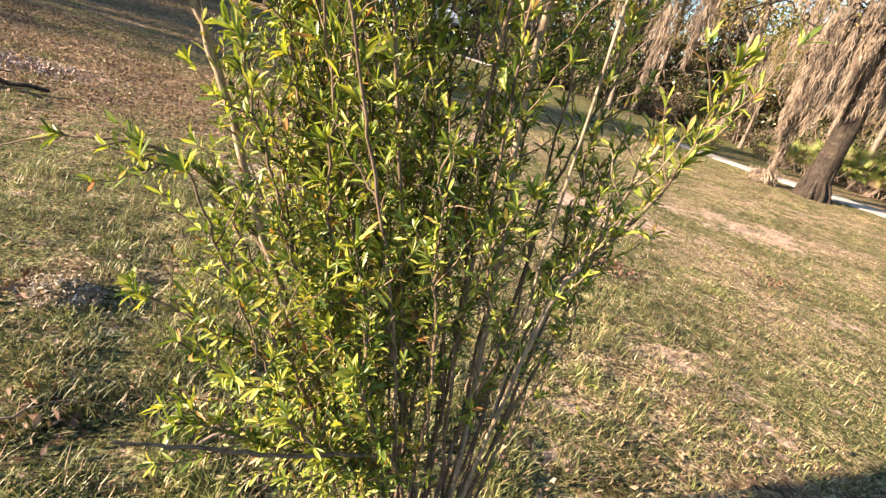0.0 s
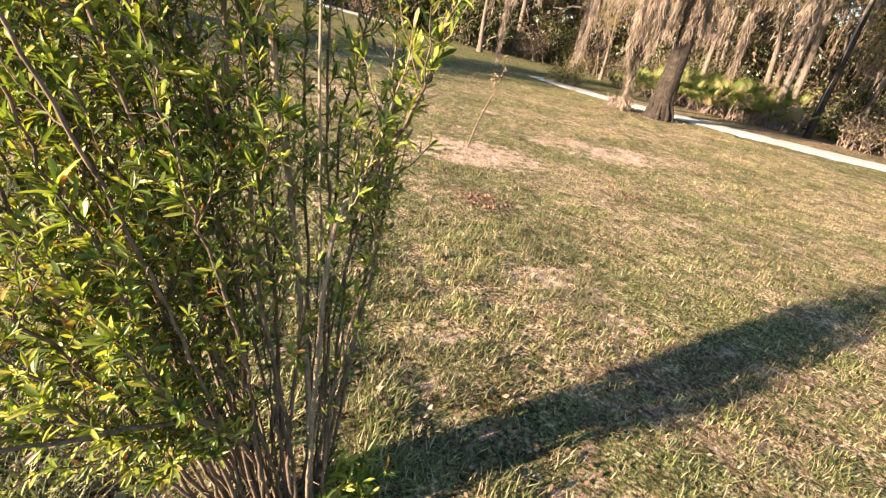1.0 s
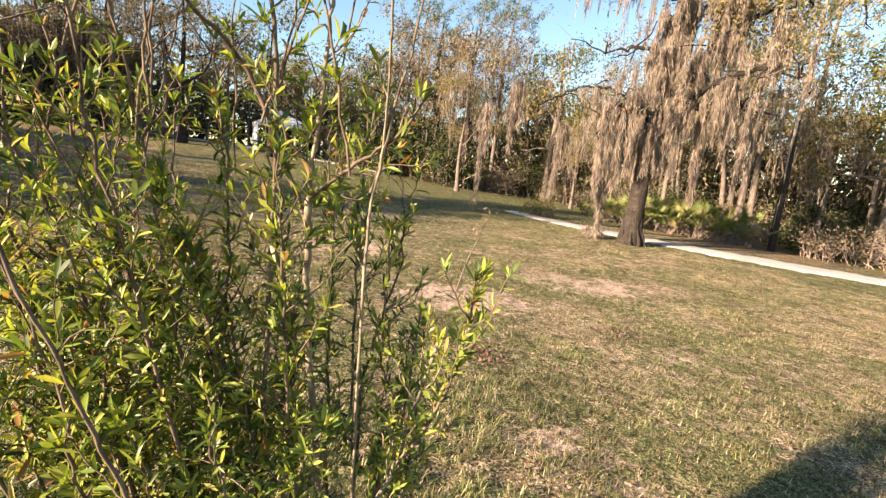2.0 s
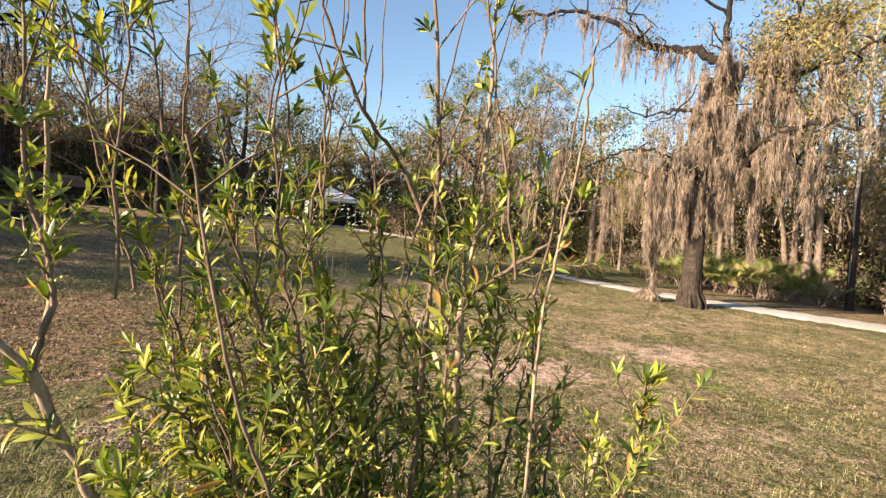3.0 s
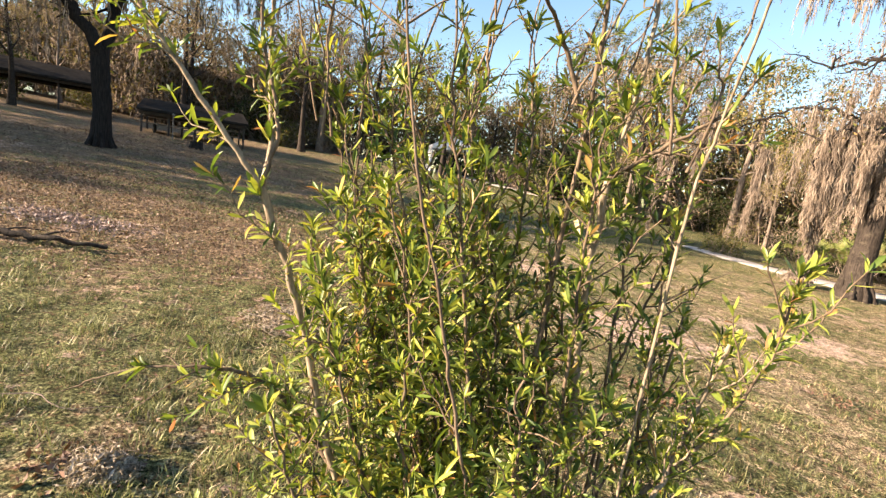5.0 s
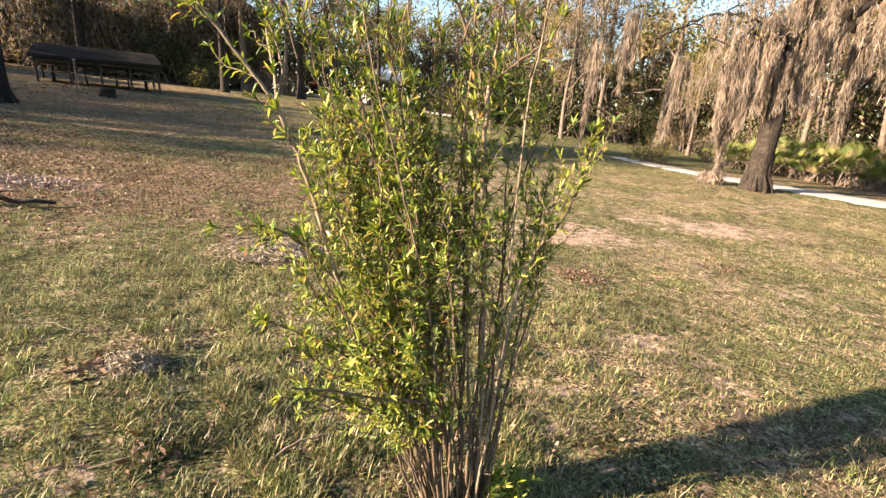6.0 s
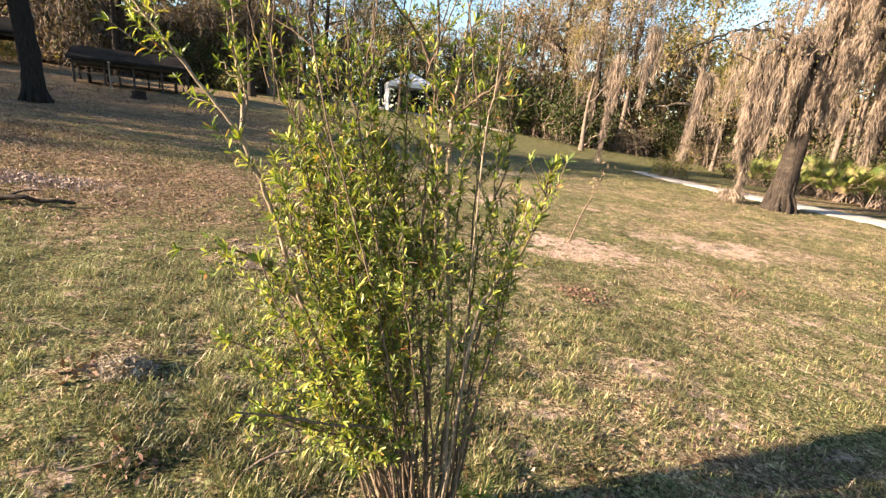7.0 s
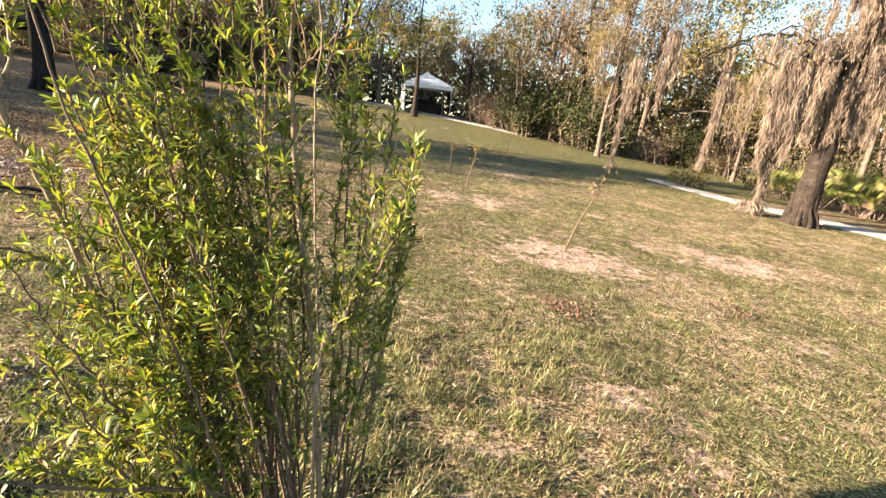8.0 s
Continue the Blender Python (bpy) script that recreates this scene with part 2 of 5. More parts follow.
def part(name, geo, mat, parent, label="", smooth=True, kind=""):
    me = geo if isinstance(geo, bpy.types.Mesh) else geo.mesh(name, mat, smooth)
    ob = new(name, me)
    ob.parent = parent
    return tagged(ob, label, "", "", kind)


def thing(name, place, label, category, group="", kind="", turn=0.0, scale=1.0):
    ob = new(name)
    ob.matrix_basis = Matrix.LocRotScale(Vector(place), Euler((0, 0, turn)), Vector((scale,) * 3))
    return tagged(ob, label, category, group, kind)


def spline(points, n):
    """A smooth line through some points."""
    p = np.array(points, float)
    p = np.vstack([2 * p[0] - p[1], p, 2 * p[-1] - p[-2]])
    t = np.linspace(0, len(points) - 1 - 1e-6, n)
    i = t.astype(int)
    u = (t - i)[:, None]
    a, b, c, d = p[i], p[i + 1], p[i + 2], p[i + 3]
    return 0.5 * (2 * b + (c - a) * u + (2 * a - 5 * b + 4 * c - d) * u ** 2 + (3 * b - a - 3 * c + d) * u ** 3)


def tube(geo, points, radii, sides=6, lumps=0.0, rng=None):
    p = np.asarray(points, float)
    r = np.broadcast_to(np.asarray(radii, float), (len(p),))
    d = np.gradient(p, axis=0)
    d /= np.linalg.norm(d, axis=1)[:, None] + 1e-9
    side = np.cross(d, (0.31, 0.87, 0.11))
    side /= np.linalg.norm(side, axis=1)[:, None] + 1e-9
    up = np.cross(d, side)
    a = np.linspace(0, 2 * np.pi, sides, endpoint=False)
    rr = r[:, None] * np.ones(sides)
    if lumps:
        rr = rr * (1 + lumps * rng.normal(size=rr.shape))
    v = p[:, None] + rr[..., None] * (np.cos(a)[None, :, None] * side[:, None] + np.sin(a)[None, :, None] * up[:, None])
    k, j = np.meshgrid(np.arange(len(p) - 1), np.arange(sides), indexing="ij")
    j2 = (j + 1) % sides
    f = np.stack([k * sides + j, k * sides + j2, (k + 1) * sides + j2, (k + 1) * sides + j], -1).reshape(-1, 4)
    geo.put(v, f)
    geo.put(v[-1], np.arange(sides)[None])
    return geo


def box(geo, lo, hi):
    (a, b, c), (d, e, f) = lo, hi
    v = [(a, b, c), (d, b, c), (d, e, c), (a, e, c), (a, b, f), (d, b, f), (d, e, f), (a, e, f)]
    return geo.put(v, [(3, 2, 1, 0), (4, 5, 6, 7), (0, 1, 5, 4), (1, 2, 6, 5), (2, 3, 7, 6), (3, 0, 4, 7)])


def rounded_box(lo, hi, mat, name, w=0.01):
    bm = bmesh.new()
    bmesh.ops.create_cube(bm, size=1.0)
    for v in bm.verts:
        v.co = Vector([lo[k] + (v.co[k] + 0.5) * (hi[k] - lo[k]) for k in range(3)])
    bmesh.ops.bevel(bm, geom=bm.edges[:], offset=w, segments=1, affect="EDGES")
    me = bpy.data.meshes.new(name)
    bm.to_mesh(me)
    bm.free()
    me.materials.append(mat)
    return me


def unit(v):
    return v / (np.linalg.norm(v, axis=-1, keepdims=True) + 1e-9)


def cards(geo, centres, size, rng, slim=0.5, upright=0.0):
    """Small folded leaves at the given places."""
    n = len(centres)
    d = unit(rng.normal(size=(n, 3)) + (0, 0, upright))
    s = unit(np.cross(d, rng.normal(size=(n, 3))))
    h = np.cross(d, s)
    l = (size * rng.uniform(0.6, 1.35, n))[:, None]
    c = np.asarray(centres)
    v = np.stack([c - d * l * 0.5, c + s * l * slim * 0.5 + h * l * 0.08, c + d * l * 0.5, c - s * l * slim * 0.5 + h * l * 0.08], 1)
    k = np.arange(n)[:, None] * 4
    return geo.put(v, np.concatenate([k + [0, 1, 2], k + [0, 2, 3]]))


def strands(geo, tops, lengths, width, rng, sway=0.06, seg=6):
    """Hanging tapered strands of moss."""
    n = len(tops)
    t = np.linspace(0, 1, seg + 1)
    step = rng.normal(size=(n, seg + 1, 2)) * (sway * lengths / seg * 2)[:, None, None]
    step[:, 0] = 0
    xy = np.cumsum(step, 1)
    p = np.repeat(np.asarray(tops, float)[:, None], seg + 1, 1)
    p[..., :2] += xy
    p[..., 2] -= lengths[:, None] * t[None]
    a = rng.uniform(0, np.pi, n)
    side = np.stack([np.cos(a), np.sin(a), np.zeros(n)], -1)[:, None]
    w = (width * rng.uniform(0.5, 1.4, n))[:, None] * (0.35 + 0.9 * np.sin(np.pi * (0.12 + 0.86 * t))[None]) * rng.uniform(0.6, 1.3, (n, seg + 1))
    v = np.stack([p - side * w[..., None] / 2, p + side * w[..., None] / 2], 2)
    k, j = np.meshgrid(np.arange(n) * (2 * seg + 2), np.arange(seg) * 2, indexing="ij")
    q = (k + j).ravel()[:, None]
    return geo.put(v, q + [0, 1, 3, 2])


def tassels(geo, tops, lengths, radius, rng, per=24, width=0.022, sway=0.09):
    """Clumps of moss that taper downward, each of many short frayed strands."""
    n = len(tops)
    u = rng.uniform(0, 0.88, (n, per)) ** 1.1
    a, q = rng.uniform(0, 6.283, (n, per)), np.sqrt(rng.uniform(0, 1, (n, per)))
    rad = np.asarray(radius).reshape(-1, 1) * (1.05 - u) * q
    c = np.repeat(np.asarray(tops, float)[:, None], per, 1)
    drift = rng.normal(size=(n, 1, 2)) * 0.05
    c[..., 0] += rad * np.cos(a) + drift[..., 0] * u * lengths[:, None]
    c[..., 1] += rad * np.sin(a) + drift[..., 1] * u * lengths[:, None]
    c[..., 2] -= u * lengths[:, None]
    ln = np.minimum(lengths[:, None], 1.5) * rng.uniform(0.12, 0.34, (n, per))
    return strands(geo, c.reshape(-1, 3), ln.ravel(), width, rng, sway, 3)


# ---- ground ----
SANDY = [(2.3, 5.9, 1.15, 0.75, 0.82), (5.2, 6.9, 1.35, 0.75, 0.78), (0.94, 8.9, 0.9, 0.7, 0.66), (-5.5, 5.9, 1.2, 0.45, 0.66), (2.0, 13.1, 1.2, 0.9, 0.41), (3.6, 9.2, 0.8, 0.5, 0.37), (0.75, 1.7, 0.5, 0.3, 0.3), (1.8, 2.3, 0.5, 0.35, 0.28), (8.9, 9.6, 2.2, 1.0, 0.34), (-1.5, 3.95, 0.33, 0.25, 0.41)]
# leaf litter; the (2.0, 1.45) spot browns the ground to deepen the bush's shadow
LITTER_AND_SHADE = [(-5.2, 6.5, 5.0, 2.5, 0.85), (-9.5, 7, 5, 3.5, 0.9), (0.15, 1.0, 0.35, 0.3, 0.6), (1.85, 4.1, 0.35, 0.25, 0.7), (-1.6, 1.95, 0.25, 0.2, 0.55), (-1.5, 3.95, 0.6, 0.4, 0.5), (18, 15, 5, 5, 0.9), (12.6, 15.6, 2.2, 1.6, 0.8), (2.0, 1.45, 1.3, 0.4, 0.55), (9.4, 12.6, 1.6, 0.8, 0.5), (1.75, 4.05, 0.25, 0.18, 0.9), (-12, 15, 10, 8, 0.95), (-2, 9.6, 3.0, 1.3, 0.5), (-20, 26, 14, 10, 0.95), (2, 18, 7, 2.5, 0.36)]


def cover(x, y, spots):
    m = np.zeros(np.shape(x))
    for cx, cy, rx, ry, top in spots:
        m = np.maximum(m, top * np.exp(-(((x - cx) / rx) ** 2 + ((y - cy) / ry) ** 2) ** 1.5))
    return m


def build_ground():
    rings, around = 160, 340
    r = np.concatenate([[0.02], np.geomspace(0.15, 1200, rings)])
    a = np.linspace(0, 2 * np.pi, around, endpoint=False)
    R, A = np.meshgrid(r, a, indexing="ij")
    x, y = R * np.cos(A), 0.6 + R * np.sin(A)
    rng = np.random.default_rng(3)
    z = height(x, y)
    for wave in range(14):
        f, b, ph = rng.uniform(1.5, 9), rng.uniform(0, 6.28), rng.uniform(0, 6.28)
        z = z + 0.007 / f * 2.5 * np.sin(f * (x * math.cos(b) + y * math.sin(b)) + ph) * np.exp(-R / 25)
    wood = np.clip((np.hypot(x, y) - 36) / 4, 0, 1)
    k, j = np.meshgrid(np.arange(rings), np.arange(around), indexing="ij")
    j2 = (j + 1) % around
    f = np.stack([k * around + j, (k + 1) * around + j, (k + 1) * around + j2, k * around + j2], -1).reshape(-1, 4)
    g = Geo().put(np.stack([x, y, z], -1), f)
    g.put(np.zeros((0, 3)), np.arange(around)[None])
    me = g.mesh("ground", GROUND)
    far_green = np.clip((np.hypot(x, y) - 13) / 5, 0, 1) * np.clip((x + 6) / 5, 0, 1) * 1.1
    for name, values in (("lush", np.maximum(np.clip(0.62 - 0.03 * x, 0.48, 0.9), far_green)), ("sand", cover(x, y, SANDY)), ("litter", np.maximum(cover(x, y, LITTER_AND_SHADE), wood))):
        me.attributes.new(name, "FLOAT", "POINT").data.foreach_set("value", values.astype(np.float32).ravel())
    tagged(new("ground", me), "sloping lawn of thin grass, thatch and bare sand", "ground", kind="structure")


build_ground()

PATH_LINE = [(8.9, 18.6), (9.5, 17.2), (10.1, 16.0), (11.4, 14.2), (13.3, 11.9), (16.0, 9.4), (20, 6.6), (28, 2.5), (46, -5)]
SIDE_LINE = [(-12, 41), (-6, 38.6), (-1.5, 35.9), (2.5, 34.2), (5.5, 33.0)]


def build_path(name, corners, half, label, grow=(1, 1, 1, 1)):
    c = spline([(x, y, 0) for x, y in corners], 160)
    d = unit(np.gradient(c, axis=0))
    side = np.stack([-d[:, 1], d[:, 0], 0 * d[:, 0]], -1)
    rng = np.random.default_rng(5)
    cols = np.array([-1.25, -1.05, -0.5, 0, 0.5, 1.05, 1.25])
    rag = 1 + 0.10 * rng.normal(size=(160, 7)) * (np.abs(cols) > 1)
    half = half * np.interp(np.linspace(0, 1, 160), [0, 0.3, 0.6, 1], grow)[:, None, None]
    v = c[:, None] + side[:, None] * (cols * rag)[..., None] * half
    lift = np.where(np.abs(cols) > 1.1, -0.05, 0.03)
    v[..., 2] = height(v[..., 0], v[..., 1]) + lift
    k, j = np.meshgrid(np.arange(159), np.arange(6), indexing="ij")
    f = np.stack([k * 7 + j, k * 7 + j + 1, k * 7 + j + 8, k * 7 + j + 7], -1).reshape(-1, 4)
    tagged(new(name, Geo().put(v, f).mesh(name, PATH_SAND)), label, "path", kind="structure")


build_path("path", PATH_LINE, 0.85, "pale sandy footpath winding along the wood's edge", (0.5, 0.7, 1.15, 1.2))
build_path("path_side", SIDE_LINE, 0.8, "pale sandy path leading to the white canopy")


# ---- the bush ----
def leaf_template(xs, w):
    """A narrow leaf, one unit long, along +x, folded at its midrib."""
    v = []
    for x, h in zip(xs, w):
        bend = -0.16 * x * x
        v += [(x, -h, bend + 0.45 * h), (x, 0, bend), (x, h, bend + 0.45 * h)]
    f = []
    for k in range(len(xs) - 1):
        a = 3 * k
        f += [(a, a + 1, a + 4, a + 3), (a + 1, a + 2, a + 5, a + 4)]
    return np.array(v), np.array(f)


LEAF_V, LEAF_F = leaf_template((0.0, 0.20, 0.52, 0.85, 1.0), (0.012, 0.068, 0.100, 0.078, 0.016))
SMALL_V, SMALL_F = leaf_template((0.0, 0.34, 0.74, 1.0), (0.014, 0.088, 0.102, 0.012))


def build_bush():
    rng = np.random.default_rng(11)
    base = Vector((0.16, 0.95, float(height(0.16, 0.95))))
    bush = thing("bush", base, "multi-stemmed green shrub with narrow glossy leaves on the lawn", "bush")
    b = np.array(base)
    # points of each stem, its two radii, height below which it is bare, leafiness
    mains = [
        ([(0.05, 0.96, 0), (-0.08, 0.92, 0.45), (-0.20, 0.875, 0.80), (-0.287, 0.851, 1.06), (-0.349, 0.826, 1.308), (-0.42, 0.80, 1.52)], 0.0086, 0.0064, 1.0, 0.55),
        ([(-0.42, 0.80, 1.52), (-0.505, 0.77, 1.64), (-0.60, 0.75, 1.77), (-0.68, 0.74, 1.86), (-0.76, 0.73, 1.97)], 0.0048, 0.0020, 1.55, 1.0),
        ([(-0.42, 0.80, 1.52), (-0.445, 0.88, 1.60), (-0.47, 0.91, 1.72), (-0.475, 0.92, 1.90), (-0.47, 0.92, 2.15)], 0.0052, 0.0020, 1.55, 1.1),
        ([(-0.42, 0.80, 1.52), (-0.41, 0.82, 1.63), (-0.455, 0.84, 1.78), (-0.46, 0.84, 1.98)], 0.0045, 0.0018, 1.58, 1.0),
        ([(0.24, 0.95, 0), (0.225, 0.945, 0.5), (0.198, 0.944, 0.859), (0.177, 0.932, 1.127), (0.151, 0.925, 1.366), (0.144, 0.889, 1.61)], 0.0086, 0.0066, 0.9, 0.50),
        ([(0.144, 0.889, 1.61), (0.151, 0.866, 1.70), (0.160, 0.86, 1.80), (0.17, 0.885, 1.95), (0.178, 0.91, 2.10), (0.18, 0.90, 2.35)], 0.0048, 0.0020, 1.66, 0.9),
        ([(0.148, 0.90, 1.55), (0.064, 0.914, 1.765), (0.018, 0.88, 1.835), (-0.032, 0.803, 1.878), (-0.075, 0.78, 1.96), (-0.11, 0.77, 2.06)], 0.0048, 0.0018, 1.6, 0.25),
        ([(-0.032, 0.803, 1.878), (-0.036, 0.80, 1.98), (-0.045, 0.79, 2.12)], 0.0028, 0.0012, 1.9, 0.1),
        ([(0.144, 0.889, 1.61), (0.20, 0.85, 1.66), (0.27, 0.82, 1.72), (0.31, 0.81, 1.78)], 0.0042, 0.0018, 1.5, 1.3),
        ([(0.10, 0.97, 0), (0.07, 0.96, 0.7), (0.08, 0.92, 1.3), (0.09, 0.88, 1.75), (0.075, 0.85, 1.95), (0.05, 0.84, 2.2)], 0.0062, 0.0022, 0.8, 0.45),
        ([(0.10, 0.88, 0), (0.06, 0.79, 0.5), (0.02, 0.73, 0.85), (-0.022, 0.694, 1.08), (-0.071, 0.671, 1.27), (-0.112, 0.645, 1.44), (-0.15, 0.635, 1.56), (-0.20, 0.64, 1.80)], 0.0040, 0.0018, 1.15, 0.10),
        ([(0.22, 0.93, 0), (0.235, 0.84, 0.5), (0.258, 0.77, 1.03), (0.308, 0.807, 1.136), (0.35, 0.831, 1.258), (0.385, 0.85, 1.36)], 0.0056, 0.0034, 1.0, 0.8),
        ([(0.28, 0.82, 1.08), (0.36, 0.80, 1.22), (0.41, 0.79, 1.36), (0.42, 0.785, 1.50)], 0.0040, 0.0018, 1.0, 1.3),
        ([(0.25, 0.86, 0.7), (0.235, 0.80, 1.25), (0.231, 0.77, 1.58), (0.245, 0.755, 1.71), (0.235, 0.69, 1.83), (0.222, 0.65, 1.93)], 0.0030, 0.0014, 9.0, 0.0),
        ([(0.11, 0.90, 0.30), (0.06, 0.80, 0.56), (0.01, 0.73, 0.67), (-0.144, 0.60, 0.78), (-0.25, 0.53, 0.85), (-0.335, 0.49, 0.885)], 0.0058, 0.0024, 9.0, 0.0),
        ([(-0.26, 0.86, 0.98), (-0.34, 0.89, 1.06), (-0.42, 0.87, 1.15), (-0.50, 0.82, 1.19), (-0.60, 0.80, 1.185)], 0.0062, 0.0022, 0.5, 0.9),
        ([(-0.60, 0.80, 1.185), (-0.66, 0.79, 1.165), (-0.73, 0.78, 1.13)], 0.0022, 0.0010, 9.0, 0.0),
        ([(-0.14, 0.88, 0.62), (-0.26, 0.83, 0.78), (-0.38, 0.80, 0.86), (-0.50, 0.79, 0.92)], 0.0050, 0.0020, 0.3, 1.0),
        ([(0.02, 0.93, 0.30), (-0.12, 0.86, 0.50), (-0.28, 0.80, 0.60), (-0.44, 0.77, 0.66)], 0.0052, 0.0020, 0.35, 1.1),
        ([(0.04, 0.90, 0.40), (-0.08, 0.78, 0.58), (-0.20, 0.70, 0.68), (-0.34, 0.66, 0.76)], 0.0052, 0.0020, 0.4, 1.3),
        ([(0.06, 0.90, 0.40), (-0.02, 0.77, 0.56), (-0.08, 0.68, 0.70), (-0.15, 0.64, 0.82)], 0.0050, 0.0020, 0.4, 1.3),
        ([(-0.02, 0.92, 0.45), (-0.14, 0.84, 0.66), (-0.27, 0.78, 0.74), (-0.40, 0.76, 0.84)], 0.0050, 0.0020, 0.4, 1.2),
        ([(0.10, 0.88, 0.42), (0.06, 0.74, 0.62), (0.0, 0.68, 0.78), (-0.05, 0.66, 0.92)], 0.0048, 0.0018, 0.45, 1.1),
        ([(0.26, 0.97, 0), (0.30, 0.97, 0.45), (0.36, 0.96, 0.85), (0.38, 0.94, 1.12)], 0.0060, 0.0022, 0.45, 0.75),
        ([(0.27, 1.0, 0), (0.33, 1.03, 0.5), (0.37, 1.05, 0.95), (0.40, 1.05, 1.35)], 0.0062, 0.0022, 0.55, 0.7),
    ]
    fixed = len(mains)
    # leafy leaders of the crown, each rising from its own foot
    for top in ((-0.176, 0.90, 2.10), (-0.150, 0.78, 1.98), (-0.345, 0.90, 2.05), (-0.29, 1.0, 1.98), (-0.01, 0.95, 1.85), (-0.415, 0.92, 1.98), (0.05, 1.06, 1.86), (-0.10, 1.12, 1.80), (-0.25, 1.14, 1.78), (0.25, 1.02, 1.80), (0.20, 1.15, 1.70), (0.33, 1.08, 1.7), (-0.33, 1.06, 1.75), (-0.22, 0.86, 1.72), (0.10, 0.80, 1.68), (0.30, 0.95, 1.55), (-0.36, 0.84, 1.12), (-0.30, 1.02, 1.15), (-0.16, 0.88, 1.18), (-0.40, 0.92, 1.02), (-0.22, 0.74, 1.12), (-0.10, 0.78, 1.28), (0.05, 0.88, 1.25), (-0.25, 0.95, 1.5), (-0.15, 1.05, 1.42), (-0.29, 0.88, 1.28), (-0.04, 1.0, 1.42), (-0.18, 0.80, 1.32), (-0.20, 0.72, 1.55), (-0.30, 0.76, 1.40), (-0.34, 0.70, 1.20), (-0.08, 0.66, 1.15), (-0.24, 0.64, 1.05), (0.33, 0.84, 1.10), (0.40, 1.14, 1.25), (-0.08, 0.90, 1.62), (-0.40, 1.0, 1.42), (0.02, 0.72, 1.35), (0.18, 0.78, 1.25), (-0.36, 0.98, 1.62), (-0.31, 0.92, 1.50), (-0.33, 0.88, 1.68), (-0.20, 1.00, 1.57), (-0.05, 0.92, 1.52), (0.09, 0.98, 1.50)):
        top = np.array(top)
        foot = np.array([0.16 + 0.28 * top[0] + rng.normal() * 0.025, 0.96 + 0.35 * (top[1] - 0.95) + rng.normal() * 0.025, 0.0])
        pts = [foot]
        for u in (0.26, 0.5, 0.72, 0.87):
            q = foot + (top - foot) * (u ** 1.12, u ** 1.12, u) + rng.normal(size=3) * (0.016, 0.016, 0.0)
            pts.append(q)
        mains.append((pts + [top], rng.uniform(0.0045, 0.0072), 0.0015, rng.uniform(0.45, 0.9), rng.uniform(0.5, 1.0)))
    # short bare and broken stems at the foot
    for k in range(13):
        a, r = rng.uniform(0, 6.28), rng.uniform(0.02, 0.14)
        foot = np.array([0.16 + 1.1 * r * math.cos(a), 0.95 + 0.7 * r * math.sin(a), 0.0])
        lean = np.array([math.cos(a), 0.8 * math.sin(a), 0]) * rng.uniform(0.02, 0.16)
        tall = rng.uniform(0.35, 0.95)
        mains.append(([foot, foot + lean * 0.4 + (0, 0, tall * 0.5), foot + lean + (0, 0, tall)], rng.uniform(0.0035, 0.006), 0.0016, 0.5, 0.25))
    # thin twigs that stand bare above the crown
    for k in range(16):
        foot = np.array([rng.uniform(-0.42, 0.24), rng.uniform(0.80, 1.12), rng.uniform(1.55, 1.8)])
        lean = np.array([rng.normal() * 0.07 + foot[0] * 0.15, rng.normal() * 0.05, 0])
        tall = rng.uniform(0.35, 0.65)
        mains.append(([foot, foot + lean * 0.45 + (0, 0, tall * 0.5), foot + lean + (0, 0, tall)], 0.0024, 0.001, 1.6, 0.14))
    leaves, stems = [], []              # stem number, place, direction, up, length

    def leaf(at, d, way, number, size):
        n = unit(np.cross(d, np.cross(way, d)) + np.array((0, 0, 0.35)) + rng.normal(size=3) * 0.3)
        leaves.append((number, at, d, n, size))

    def tuft(at, way, number, count, size):
        """Leaves that stand round the end of a spur and point along it."""
        way = unit(way)
        side = unit(np.cross(way, rng.normal(size=3)))
        up = np.cross(side, way)
        for q in range(count):
            a = 2.4 * q + rng.uniform(-0.4, 0.4)
            d = unit(way + rng.uniform(0.35, 1.35) * (math.cos(a) * side + math.sin(a) * up) + np.array((0, 0, 0.15)))
            leaf(at + way * rng.uniform(-0.006, 0.004), d, way, number, size * rng.uniform(0.6, 1.25))

    def shoot(g, at, way, long, number, size):
        """A leafy side shoot that curves up."""
        q = spline([at, at + way * long * 0.5, at + way * long + np.array((0, 0, 0.22 * long))], 6)
        q[1:] += rng.normal(size=(5, 3)) * 0.003
        q[:, 1] = np.maximum(q[:, 1], 0.50)
        tube(g, q - b, np.linspace(0.0019, 0.0009, 6), 4)
        s, turn = 0.012, rng.uniform(0, 3)
        while s < long:
            u = s / long * 5
            k = min(int(u), 4)
            m, along = q[k] + (q[k + 1] - q[k]) * (u - k), unit(q[k + 1] - q[k])
            side = unit(np.cross(along, (math.cos(turn), math.sin(turn), 0.3)))
            for e in (-1, 1):
                d = unit(along * rng.uniform(0.6, 1.2) + side * e + rng.normal(size=3) * 0.18)
                if rng.uniform() < 0.9:
                    leaf(m, d, along, number, size * rng.uniform(0.65, 1.2) * (1.05 - 0.3 * s / long))
            s += rng.uniform(0.010, 0.020)
            turn += 1.57
        tuft(q[-1], q[-1] - q[-2], number, 5, size * 0.9)

